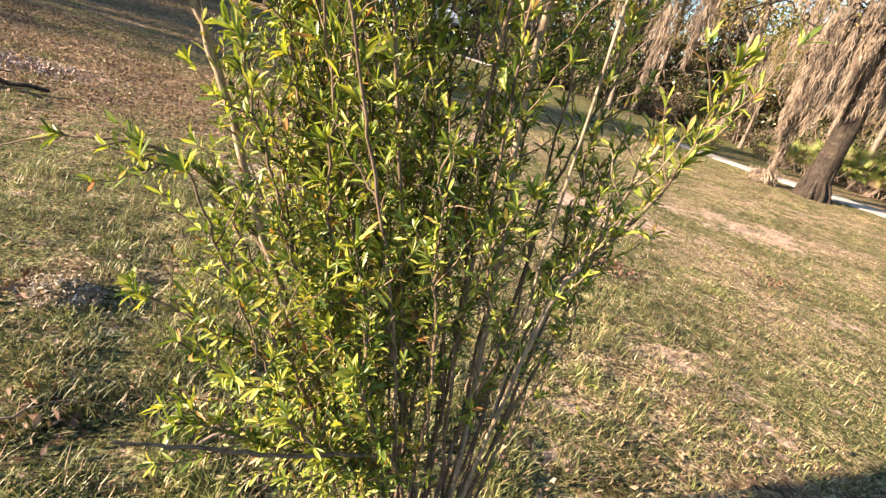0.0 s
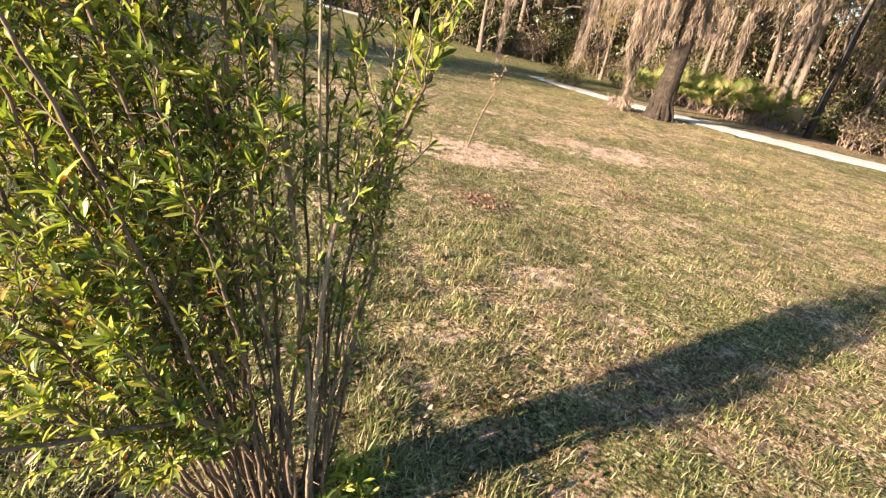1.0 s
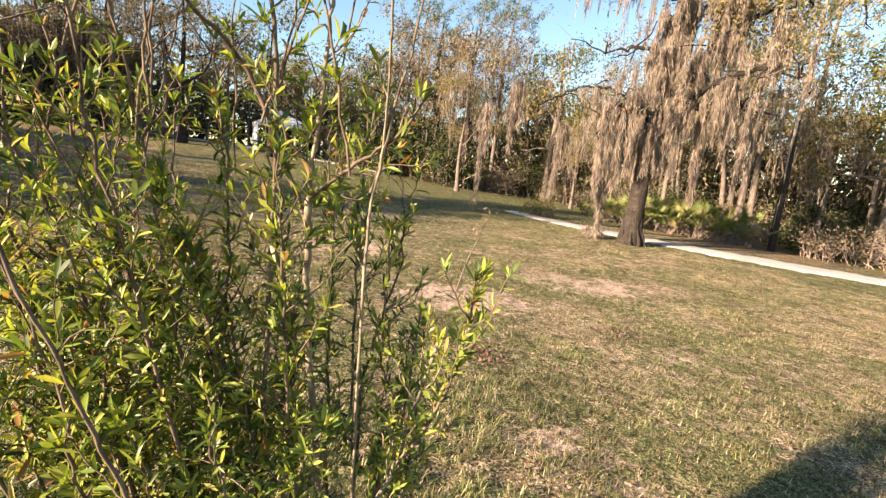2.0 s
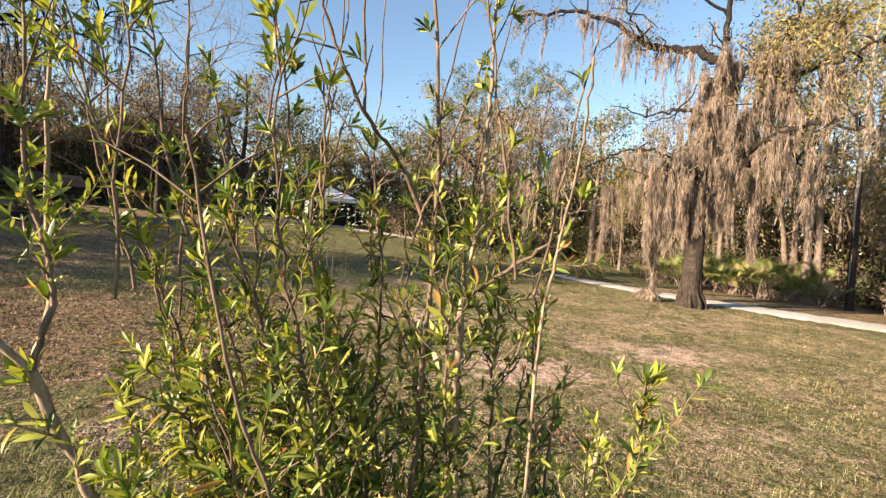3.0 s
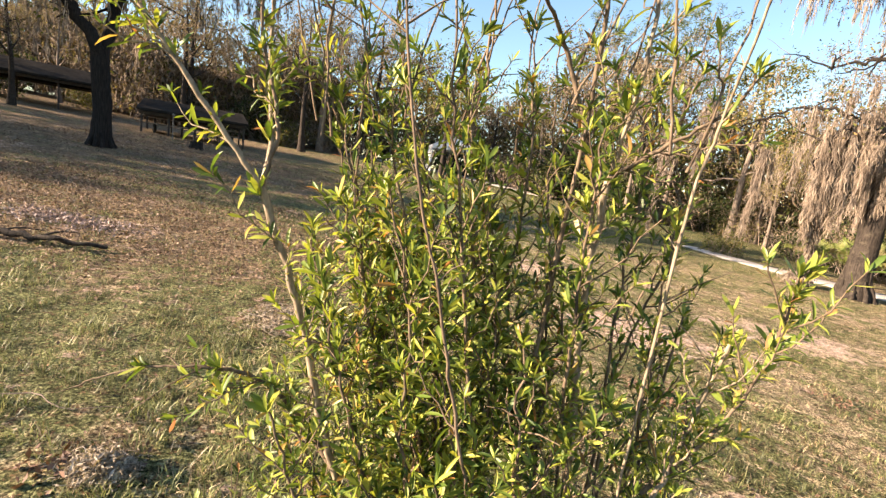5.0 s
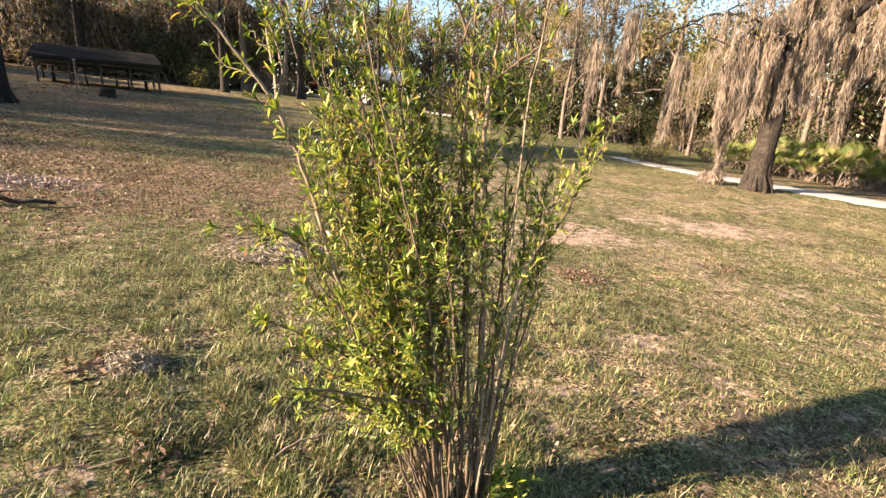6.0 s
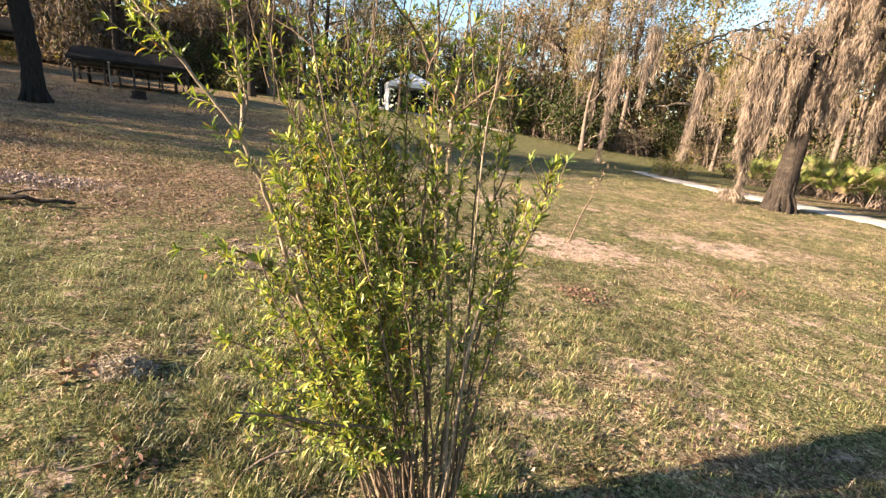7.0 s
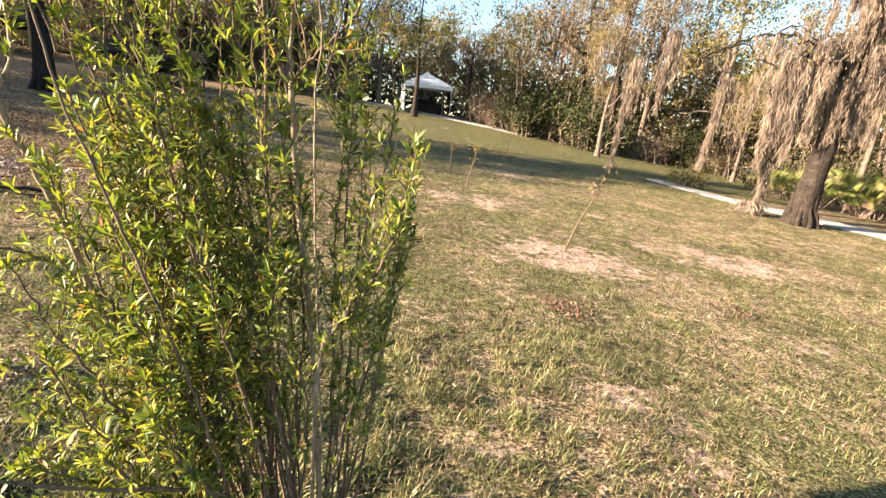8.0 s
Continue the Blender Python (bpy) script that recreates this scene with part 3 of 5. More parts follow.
    for number, (pts, r0, r1, bare, leafy) in enumerate(mains):
        p = spline([np.array(q) for q in pts], 7 * (len(pts) - 1))
        p[1:-1] += rng.normal(size=(len(p) - 2, 3)) * (0.0012 if number < fixed else 0.003)
        g = Geo()
        tube(g, p - b, np.linspace(r0, r1, len(p)) * (1 + 0.08 * rng.normal(size=len(p))), 6)
        run = np.concatenate([[0], np.cumsum(np.linalg.norm(np.diff(p, axis=0), axis=1))])
        s, total = rng.uniform(0.02, 0.05), run[-1]
        while s < total:
            at = np.array([np.interp(s, run, p[:, k]) for k in range(3)])
            k = min(max(int(np.searchsorted(run, s)), 1), len(p) - 1)
            along = unit(p[k] - p[k - 1])
            out = unit(np.cross(along, rng.normal(size=3)))
            if out[1] < 0 and at[1] < 0.66:
                out[1] *= -0.4
            gap = noise.noise(Vector(at) * 6.0 + Vector((7, 3, 1)))
            if at[2] > bare:
                kind = rng.uniform()
                low_side = 0.3 if at[0] > 0.04 and at[2] < 0.95 else 1.0
                if kind < leafy * low_side * (0.92 + 1.15 * gap) * (1.0 if at[2] < 1.55 else 0.7 if at[2] < 1.75 else 0.4):
                    size = rng.uniform(0.024, 0.037)
                    if rng.uniform() < (0.42 if at[2] < 1.8 else 0.14) and total - s > 0.06:
                        way = unit(out + along * rng.uniform(0.6, 1.1) + np.array((0, 0, 0.2)))
                        if at[0] > 0.32 and way[0] > 0:
                            way[0] *= 0.4
                        shoot(g, at, way, rng.uniform(0.05, 0.15), number, size)
                    else:
                        long = rng.uniform(0.004, 0.022)
                        way = unit(out * 0.8 + along)
                        tube(g, np.stack([at, at + way * long]) - b, [0.0016, 0.001], 3)
                        tuft(at + way * long, way, number, int(rng.integers(5, 11)), size)
                elif kind > 0.95:
                    way = unit(out + along * 0.6)
                    long = rng.uniform(0.04, 0.16)
                    tube(g, np.stack([at, at + way * long * 0.5 + (0, 0, 0.005), at + way * long]) - b, [0.0018, 0.0013, 0.0007], 3)
            elif rng.uniform() < 0.10:
                way = unit(out + along * 0.9)
                tube(g, np.stack([at, at + way * rng.uniform(0.01, 0.07 if leafy else 0.025)]) - b, [0.0015, 0.0007], 3)
            s += rng.uniform(0.0085, 0.0175)
        if leafy > 0.2:
            tuft(p[-1], p[-1] - p[-2], number, 8, 0.036)
        stems.append(part("stem", g, MAIN_STEM if number in (0, 1, 2, 4, 5, 11, 13) else STEM, bush))
    # fresh low shoots at the foot
    for k in range(14):
        a = rng.uniform(-1.2, 1.6)
        at = np.array([0.22 + 0.1 * math.cos(a) + rng.uniform(0, 0.16), 0.92 + rng.uniform(-0.05, 0.08), 0.05])
        for u in (0.02, 0.06, 0.10, 0.14):
            tuft(at + (rng.normal() * 0.02, rng.normal() * 0.02, u), np.array((math.cos(a), -0.4 + rng.normal() * 0.3, 0.7)), 4, 5, 0.05)
    leaves = [l for l in leaves if l[1][1] > 0.46 and l[1][2] > 0.02]
    order = sorted(range(len(leaves)), key=lambda k: leaves[k][1][1])
    single = set(order[:300])
    one = [Geo().put(LEAF_V * (1, w, h), LEAF_F).mesh("leaf", BUSH_LEAF_ONE) for w, h in ((1, 1), (1.2, 0.6), (0.85, 1.6))]
    g = Geo()
    rest = [leaves[k] for k in range(len(leaves)) if k not in single]
    o = np.array([l[1] for l in rest]) - b
    d, n, size = np.array([l[2] for l in rest]), np.array([l[3] for l in rest]), np.array([l[4] for l in rest])
    s = unit(np.cross(n, d))
    n = np.cross(d, s)
    wide, curl = rng.uniform(0.75, 1.25, len(rest)), rng.uniform(-0.4, 2.2, len(rest))
    v = o[:, None] + size[:, None, None] * (SMALL_V[None, :, :1] * d[:, None] + SMALL_V[None, :, 1:2] * wide[:, None, None] * s[:, None] + SMALL_V[None, :, 2:] * curl[:, None, None] * n[:, None])
    g.put(v, (np.arange(len(rest))[:, None, None] * len(SMALL_V) + SMALL_F[None]).reshape(-1, 4))
    part("foliage", g, BUSH_LEAF, bush, "narrow glossy yellow-green leaves", kind="stuff")
    for k in single:
        number, at, dd, nn, sz = leaves[k]
        ss = unit(np.cross(nn, dd))
        nn = np.cross(dd, ss)
        ob = part("leaf", one[k % 3], None, stems[number])
        ob.matrix_basis = Matrix(((*np.array((dd[0], ss[0], nn[0])) * sz, at[0] - b[0]), (*np.array((dd[1], ss[1], nn[1])) * sz, at[1] - b[1]), (*np.array((dd[2], ss[2], nn[2])) * sz, at[2] - b[2]), (0, 0, 0, 1)))


build_bush()


# ---- trees ----
def limbs(geo, start, way, length, r0, rng, depth, tips, joints, bend=0.25, lift=0.15, sides=7, kids=(3, 5), thin=None):
    """A limb with its branches; thin takes the finest ones."""
    n = 5 if depth > 0 else 3
    p = [np.array(start, float)]
    d = unit(np.array(way, float))
    for k in range(n):
        d = unit(d + rng.normal(size=3) * bend + np.array((0, 0, lift)) * (0.5 if depth else 1))
        p.append(p[-1] + d * length / n)
    p = np.array(p)
    tube(thin if (thin is not None and depth <= 0) else geo, p, np.linspace(r0, r0 * 0.4, n + 1), max(3, sides if depth > 0 else 3))
    joints.append(p)
    if depth <= 0:
        tips.append(p)
        return
    for k in range(int(rng.integers(*kids))):
        u = rng.uniform(0.35, 1.0)
        at = np.array([np.interp(u * n, np.arange(n + 1), p[:, c]) for c in range(3)])
        side = unit(np.cross(d, rng.normal(size=3)))
        limbs(geo, at, unit(d * 0.6 + side * 0.9), length * rng.uniform(0.45, 0.72), r0 * (1 - 0.55 * u) * 0.6, rng, depth - 1, tips, joints, bend, lift, sides - 1, kids, thin)


def make_tree(name, label, seed, tall, r0, crown_from, spread, bark, leaf, leaf_n, leaf_size, moss_n=0, moss_len=1.0, twig_depth=2, lean=(0, 0), boughs=9, slim=0.5, cloud=0.30, place=(0, 0, 0), group="trees of the wood", moss_width=0.04, top=0.6):
    rng = np.random.default_rng(seed)
    tree = thing(name, place, label, "tree", group)
    g, fine = Geo(), Geo()
    tips, joints = [], []
    line = spline([(0, 0, -0.15), (lean[0] * 0.3 + rng.normal() * 0.08, lean[1] * 0.3 + rng.normal() * 0.08, tall * 0.33), (lean[0] * 0.7 + rng.normal() * 0.15, lean[1] * 0.7 + rng.normal() * 0.15, tall * 0.66), (lean[0], lean[1], tall * 0.95)], 16)
    radii = r0 * (np.linspace(1, 0.18, 16) + 0.7 * np.exp(-np.linspace(0, 1, 16) * 14))
    tube(g, line, radii, 10, 0.05, rng)
    for k in range(boughs):
        u = crown_from + (0.97 - crown_from) * (k + rng.uniform()) / boughs
        at = np.array([np.interp(u * 15, np.arange(16), line[:, c]) for c in range(3)])
        a = k * 2.4 + rng.uniform(-0.5, 0.5)
        size = spread * (1 - (1 - top) * (u - crown_from) / (1 - crown_from)) * rng.uniform(0.7, 1.1)
        bough = Geo()
        limbs(bough, at, (math.cos(a), math.sin(a), rng.uniform(0.15, 0.6)), size, r0 * (1.05 - u) * 0.5, rng, twig_depth, tips, joints, sides=5, thin=fine)
        part("bough", bough, bark, tree)
    part("trunk", g, bark, tree)
    if fine.n:
        part("twig", fine, TWIG, tree, kind="stuff")
    if leaf_n:
        ends = np.concatenate([t[1:] for t in tips])
        c = ends[rng.integers(0, len(ends), leaf_n)] + rng.normal(size=(leaf_n, 3)) * cloud * (1, 1, 0.7)
        part("crown", cards(Geo(), c, leaf_size, rng, slim), leaf, tree, kind="stuff")
    if moss_n:
        ends = np.concatenate([t for t in joints])
        ends = ends[ends[:, 2] > tall * 0.22]
        c = ends[rng.integers(0, len(ends), moss_n)]
        ln = np.minimum(moss_len * rng.uniform(0.3, 1.5, moss_n), np.maximum(c[:, 2] - 0.6, 0.2))
        part("moss", tassels(Geo(), c, ln, 0.10, rng, 13, moss_width * 0.6), MOSS, tree, "grey-tan hanging moss", kind="stuff")
    return tree


def make_pine(name, label, seed, tall, r0, place, leaf=PINE):
    rng = np.random.default_rng(seed)
    tree = thing(name, place, label, "tree", "trees of the wood")
    g, fine, tips, joints = Geo(), Geo(), [], []
    line = spline([(0, 0, -0.2), (rng.normal() * 0.1, rng.normal() * 0.1, tall * 0.5), (rng.normal() * 0.25, rng.normal() * 0.25, tall)], 12)
    tube(g, line, np.linspace(r0, r0 * 0.2, 12), 8, 0.04, rng)
    for k in range(18):
        u = 0.52 + 0.46 * k / 18
        at = np.array([np.interp(u * 11, np.arange(12), line[:, c]) for c in range(3)])
        a = k * 2.4
        limbs(g, at, (math.cos(a), math.sin(a), 0.25), tall * 0.2 * (1.25 - u) * 1.6, r0 * 0.18, rng, 1, tips, joints, 0.2, 0.2, 5, (3, 5), fine)
    if leaf is PINE:
        part("trunk", g, GREY_BARK, tree)
    else:
        low = Geo()
        tube(low, line[:5] + (0.02, 0, 0), np.linspace(r0, r0 * 0.72, 12)[:5] * np.linspace(1.25, 0.95, 5), 8, 0.05, rng)
        part("trunk", low, OAK_BARK, tree, "dark rough lower trunk")
        part("upper_trunk", g, PALE_BARK, tree, "pale smooth upper trunk")
    part("twig", fine, TWIG, tree, kind="stuff")
    ends = np.concatenate([t[2:] for t in tips])
    c = ends[rng.integers(0, len(ends), 2600)] + rng.normal(size=(2600, 3)) * 0.16
    part("crown", cards(Geo(), c, 0.30, rng, 0.16), leaf, tree, kind="stuff")
    return tree


def make_shrub(name, label, seed, tall, wide, leaf, leaf_n, leaf_size, stems=26, place=(0, 0, 0), group="undergrowth at the wood's edge", bark=TWIG):
    rng = np.random.default_rng(seed)
    shrub = thing(name, place, label, "shrub", group)
    g, fine, tips, joints = Geo(), Geo(), [], []
    for k in range(stems):
        a, lean = rng.uniform(0, 6.28), rng.uniform(0.05, 0.8)
        foot = (rng.normal() * wide * 0.18, rng.normal() * wide * 0.18, -0.05)
        limbs(g, foot, (math.cos(a) * lean, math.sin(a) * lean, 1), tall * rng.uniform(0.5, 1.0) * 0.75, 0.02 * tall / 2, rng, 1, tips, joints, 0.22, 0.12, 4, (3, 6), fine)
    part("branching", g, bark, shrub, kind="stuff")
    part("twig", fine, bark, shrub, kind="stuff")
    if leaf_n:
        ends = np.concatenate([t[1:] for t in joints])
        c = ends[rng.integers(0, len(ends), leaf_n)] + rng.normal(size=(leaf_n, 3)) * 0.16
        part("crown", cards(Geo(), c, leaf_size, rng, 0.45), leaf, shrub, kind="stuff")
    return shrub


# the great mossy live oak by the path
def build_oak():
    rng = np.random.default_rng(21)
    base = np.array(spot(10.14, 12.17))
    oak = thing("live_oak", base, "leaning live oak draped in tan hanging moss beside the path", "tree")
    across, away = np.array((0.768, -0.640, 0)), np.array((0.640, 0.768, 0))

    def at(u, h, w=0.0):
        return across * u + away * w + np.array((0, 0, h))

    g, fine, tips, joints = Geo(), Geo(), [], []
    line = spline([at(-0.03, -0.2), at(-0.01, 0.8), at(0.01, 2.0, 0.05), at(0.03, 2.9, 0.1), at(0.07, 3.7, 0.1)], 22)
    t = np.linspace(0, 1, 22)
    tube(g, line, 0.29 - 0.08 * t + 0.15 * np.exp(-t * 9), 18, 0.07, rng)
    for k in range(14):                               # ribs of bark running into the roots
        a = k * 0.449 + rng.uniform(-0.2, 0.2)
        w = np.array((math.cos(a), math.sin(a), 0))
        up, foot = rng.uniform(0.4, 1.3), rng.uniform(0.34, 0.50)
        c = np.array([np.interp(up, line[:, 2], line[:, q]) for q in range(3)])
        half = np.array([np.interp(up * 0.45, line[:, 2], line[:, q]) for q in range(3)])
        tube(g, spline([c + w * 0.24, half + w * 0.29, w * foot * 0.9 + (0, 0, 0.12), w * foot + (0, 0, -0.12)], 12), np.linspace(0.03, 0.075, 12) * rng.uniform(0.7, 1.2), 6, 0.2, rng)
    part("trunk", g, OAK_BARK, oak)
    # reach along the tree, height and depth of each bough, with its two radii
    boughs = [
        ([(0.05, 3.4, 0.1), (0.14, 4.6, 0.1), (0.25, 6.0, 0.1), (0.34, 7.5, 0.2), (0.42, 9.0, 0.2), (0.55, 11.2, 0.1)], 0.17, 0.05),
        ([(0.06, 3.5, 0.1), (0.75, 4.8, -0.1), (1.45, 6.3, -0.4), (1.75, 7.6, -0.4), (2.1, 8.6, -0.3)], 0.16, 0.04),
        ([(0.34, 7.3, 0.2), (-0.25, 7.85, 0.4), (-1.0, 8.05, 0.6), (-1.9, 8.5, 0.8), (-3.0, 9.4, 1.0), (-4.4, 10.1, 1.1), (-6.6, 10.3, 1.0)], 0.15, 0.05),
        ([(0.05, 3.6, 0.1), (-0.6, 4.5, 0.5), (-1.7, 5.0, 0.9), (-2.7, 4.9, 1.3), (-3.9, 4.5, 1.8), (-5.0, 3.8, 2.2)], 0.06, 0.012),
        ([(0.05, 3.5, 0.1), (-0.35, 4.1, -0.4), (-0.8, 4.2, -0.6), (-1.15, 3.95, -0.7), (-1.4, 3.4, -0.6)], 0.09, 0.025),
        ([(0.04, 3.3, 0.1), (-0.2, 3.9, 0.4), (-0.7, 4.2, 0.7), (-1.25, 3.8, 0.9)], 0.08, 0.025),
        ([(0.9, 4.4, -0.2), (1.7, 4.9, -0.8), (2.6, 5.1, -1.3), (3.4, 4.8, -1.6)], 0.085, 0.025),
        ([(0.8, 4.2, -0.2), (1.5, 4.5, 0.5), (2.3, 4.6, 1.0), (3.0, 4.3, 1.3)], 0.08, 0.025),
        ([(1.4, 6.1, -0.4), (2.3, 6.6, -0.7), (3.3, 7.0, -0.9), (4.4, 7.2, -0.8)], 0.075, 0.02),
        ([(1.6, 7.0, -0.4), (2.4, 7.6, 0.2), (3.3, 8.2, 0.6)], 0.06, 0.02),
        ([(0.32, 6.4, 0.1), (0.9, 7.2, 0.8), (1.3, 7.9, 1.4)], 0.06, 0.02),
        ([(0.40, 8.7, 0.2), (-0.5, 9.5, -0.3), (-1.3, 10.4, -0.7)], 0.05, 0.02),
        ([(0.45, 9.2, 0.2), (1.1, 9.9, 0.3), (1.7, 10.9, 0.4)], 0.05, 0.02),
        ([(0.24, 5.6, 0.1), (-0.4, 6.05, 0.4), (-1.1, 6.15, 0.6), (-1.8, 6.0, 0.8)], 0.075, 0.02),
        ([(-1.9, 8.5, 0.8), (-2.4, 9.3, 0.4), (-2.7, 10.4, 0.2)], 0.045, 0.018),
    ]
    lines = []
    for k, (pts, r0, r1) in enumerate(boughs):
        p = spline([at(*q) for q in pts], 5 * len(pts))
        p[1:] += rng.normal(size=(len(p) - 1, 3)) * (0.045 if k < 3 else 0.04)
        bough = Geo()
        tube(bough, p, np.linspace(r0, r1, len(p)), 8, 0.05, rng)
        lines.append(p)
        for q in range(26 if k == 2 else 16 if k in (0, 1) else 9):
            a0 = p[int(rng.integers(len(p) // 3, len(p)))]
            limbs(bough, a0, unit(rng.normal(size=3) + (0, 0, 0.15)), rng.uniform(0.5, 1.4), 0.03, rng, 1, tips, joints, 0.32, 0.03, 5, (2, 5), fine)
        part("bough", bough, SHADED_BARK, oak)
    ends = np.concatenate([q[1:] for q in tips])
    across_of = ends @ across
    c = ends[rng.integers(0, len(ends), 5200)] + rng.normal(size=(5200, 3)) * 0.2
    part("crown", cards(Geo(), c, 0.085, rng, 0.45), OLIVE, oak, kind="stuff")
    gold = ends[((across_of > 0.9) & (ends[:, 2] > 5.6)) | (across_of < -3.0) & (ends[:, 2] < 6.6)]
    c = gold[rng.integers(0, len(gold), 9000)] + rng.normal(size=(9000, 3)) * 0.22
    part("crown", cards(Geo(), c, 0.125, rng, 0.4), GOLD, oak, "yellowing upper foliage", kind="stuff")
    # moss: columns of very different length hung from boughs and twigs
    m = Geo()
    spots = np.concatenate(lines + [q for q in joints])
    us = spots @ across

    def drapes(pick, count, long, lowest, wide, per):
        pool = spots[pick]
        hub = pool[rng.integers(0, len(pool), count)]
        h = hub[:, 2]
        u = hub @ across
        ln = rng.uniform(long[0], long[1], count) * rng.uniform(0.6, 1.0, count)
        low = np.where(np.abs(u - 0.2) < 0.5, np.maximum(lowest, 2.3 + 0.9 * rng.uniform(size=count)), lowest + rng.gamma(1.3, 0.5, count))
        ln = np.minimum(ln, h - low)
        for c0, l0 in zip(hub[ln > 0.15], ln[ln > 0.15]):
            w = wide * rng.uniform(0.6, 1.3)
            q = int(rng.integers(2, 5))                     # a column is a few ropes side by side
            feet = c0 + rng.normal(size=(q, 3)) * (w, w, 0.08)
            tassels(m, feet, l0 * rng.uniform(0.3, 1.05, q), w * rng.uniform(0.3, 0.65, q), rng, max(24, int(1.25 * per * l0)), 0.0095, 0.15)

    hh = spots[:, 2]
    near = spots @ away
    drapes((us > -1.35) & (us < -0.2) & (hh > 2.9) & (hh < 4.5), 17, (0.5, 3.4), 0.55, 0.10, 130)
    drapes((us > -0.8) & (us < 1.4) & (hh > 3.2) & (hh < 5.2) & (near < 0.3), 56, (0.4, 1.5), 2.3, 0.13, 130)
    drapes((us > -0.5) & (us < 1.9) & (hh > 4.4) & (hh < 7.8) & (near < 0.6), 60, (0.5, 2.0), 2.8, 0.13, 110)
    drapes((us > 1.0) & (us < 3.4) & (hh > 3.6) & (hh < 7.4), 26, (0.4, 2.6), 1.9, 0.11, 110)
    drapes((us > 2.6) & (hh > 5.0), 10, (0.3, 1.3), 2.5, 0.09, 100)
    drapes((us < -2.4) & (hh < 7.0), 7, (0.3, 1.3), 2.4, 0.08, 100)
    for p, n, lo, hi in ((lines[2], 64, 0.3, 1.8), (lines[0], 44, 0.4, 1.4), (lines[3], 18, 0.3, 1.1)):
        knots = p[rng.integers(len(p) // 5, len(p), max(5, n // 4))]
        hub = knots[rng.integers(0, len(knots), n)] + rng.normal(size=(n, 3)) * (0.16, 0.16, 0.06)
        ln = np.minimum(lo * 0.5 + rng.gamma(1.4, hi * 0.28, n), hi * 1.15)
        tassels(m, hub, np.minimum(ln, np.maximum(hub[:, 2] - 2.4, 0.2)), rng.uniform(0.04, 0.15, n), rng, 60, 0.0115, 0.09)
    hub = spots[rng.integers(0, len(spots), 620)]
    ln = np.minimum(rng.uniform(0.15, 0.6, 620), hub[:, 2] - 2.0)
    tassels(m, hub[ln > 0.1], ln[ln > 0.1], rng.uniform(0.03, 0.10, int((ln > 0.1).sum())), rng, 20, 0.012, 0.10)
    for k in range(72):                               # moss that wraps the upper trunk and the fork
        p = lines[int(rng.integers(0, 2))]
        p = p[(p[:, 2] > 3.3) & (p[:, 2] < 7.2)]
        c0 = p[int(rng.integers(0, len(p)))] - away * rng.uniform(0.1, 0.5) + across * rng.normal() * 0.28
        l0 = min(rng.uniform(0.5, 1.6), c0[2] - 2.1)
        if l0 > 0.2:
            feet = c0 + rng.normal(size=(3, 3)) * (0.10, 0.10, 0.10)
            tassels(m, feet, l0 * rng.uniform(0.5, 1.05, 3), 0.10, rng, max(30, int(130 * l0)), 0.0095, 0.15)
    part("twig", fine, TWIG, oak, kind="stuff")
    part("moss", m, MOSS, oak, "thick tan hanging moss", kind="stuff")
    # long single tassels that nearly touch the grass
    for top, low, n, w in (((-1.9, 1.8, 3.7), 1.15, 26, 0.10), ((-4.25, 2.9, 4.1), 0.75, 24, 0.12), ((-0.95, 1.2, 3.9), 0.22, 30, 0.19), ((-0.65, 0.9, 3.6), 0.10, 28, 0.18), ((-1.1, 0.7, 4.2), 1.2, 24, 0.18), ((1.3, -0.7, 4.0), 1.5, 26, 0.16), ((-3.4, 2.4, 5.0), 2.6, 20, 0.12)):
        g2 = Geo()
        tassels(g2, np.array([top]), np.array([(top[2] - low) * 1.05]), w, rng, n * 24, 0.013, 0.16)
        tassels(g2, np.array([top]) + rng.normal(size=(5, 3)) * (w, w, 0.1), (top[2] - low) * rng.uniform(0.3, 0.75, 5), w, rng, n * 6, 0.012, 0.16)
        part("moss_tassel", g2, MOSS, oak, "long trailing tassel of tan moss")
    # a heap of moss at the foot
    h = rng.normal(size=(260, 3)) * (0.20, 0.16, 0.05) + (-0.95, 0.75, 0.35)
    part("moss", strands(Geo(), h, rng.uniform(0.1, 0.4, 260), 0.022, rng, 0.4), MOSS, oak, "fallen heap of tan moss", kind="stuff")


build_oak()

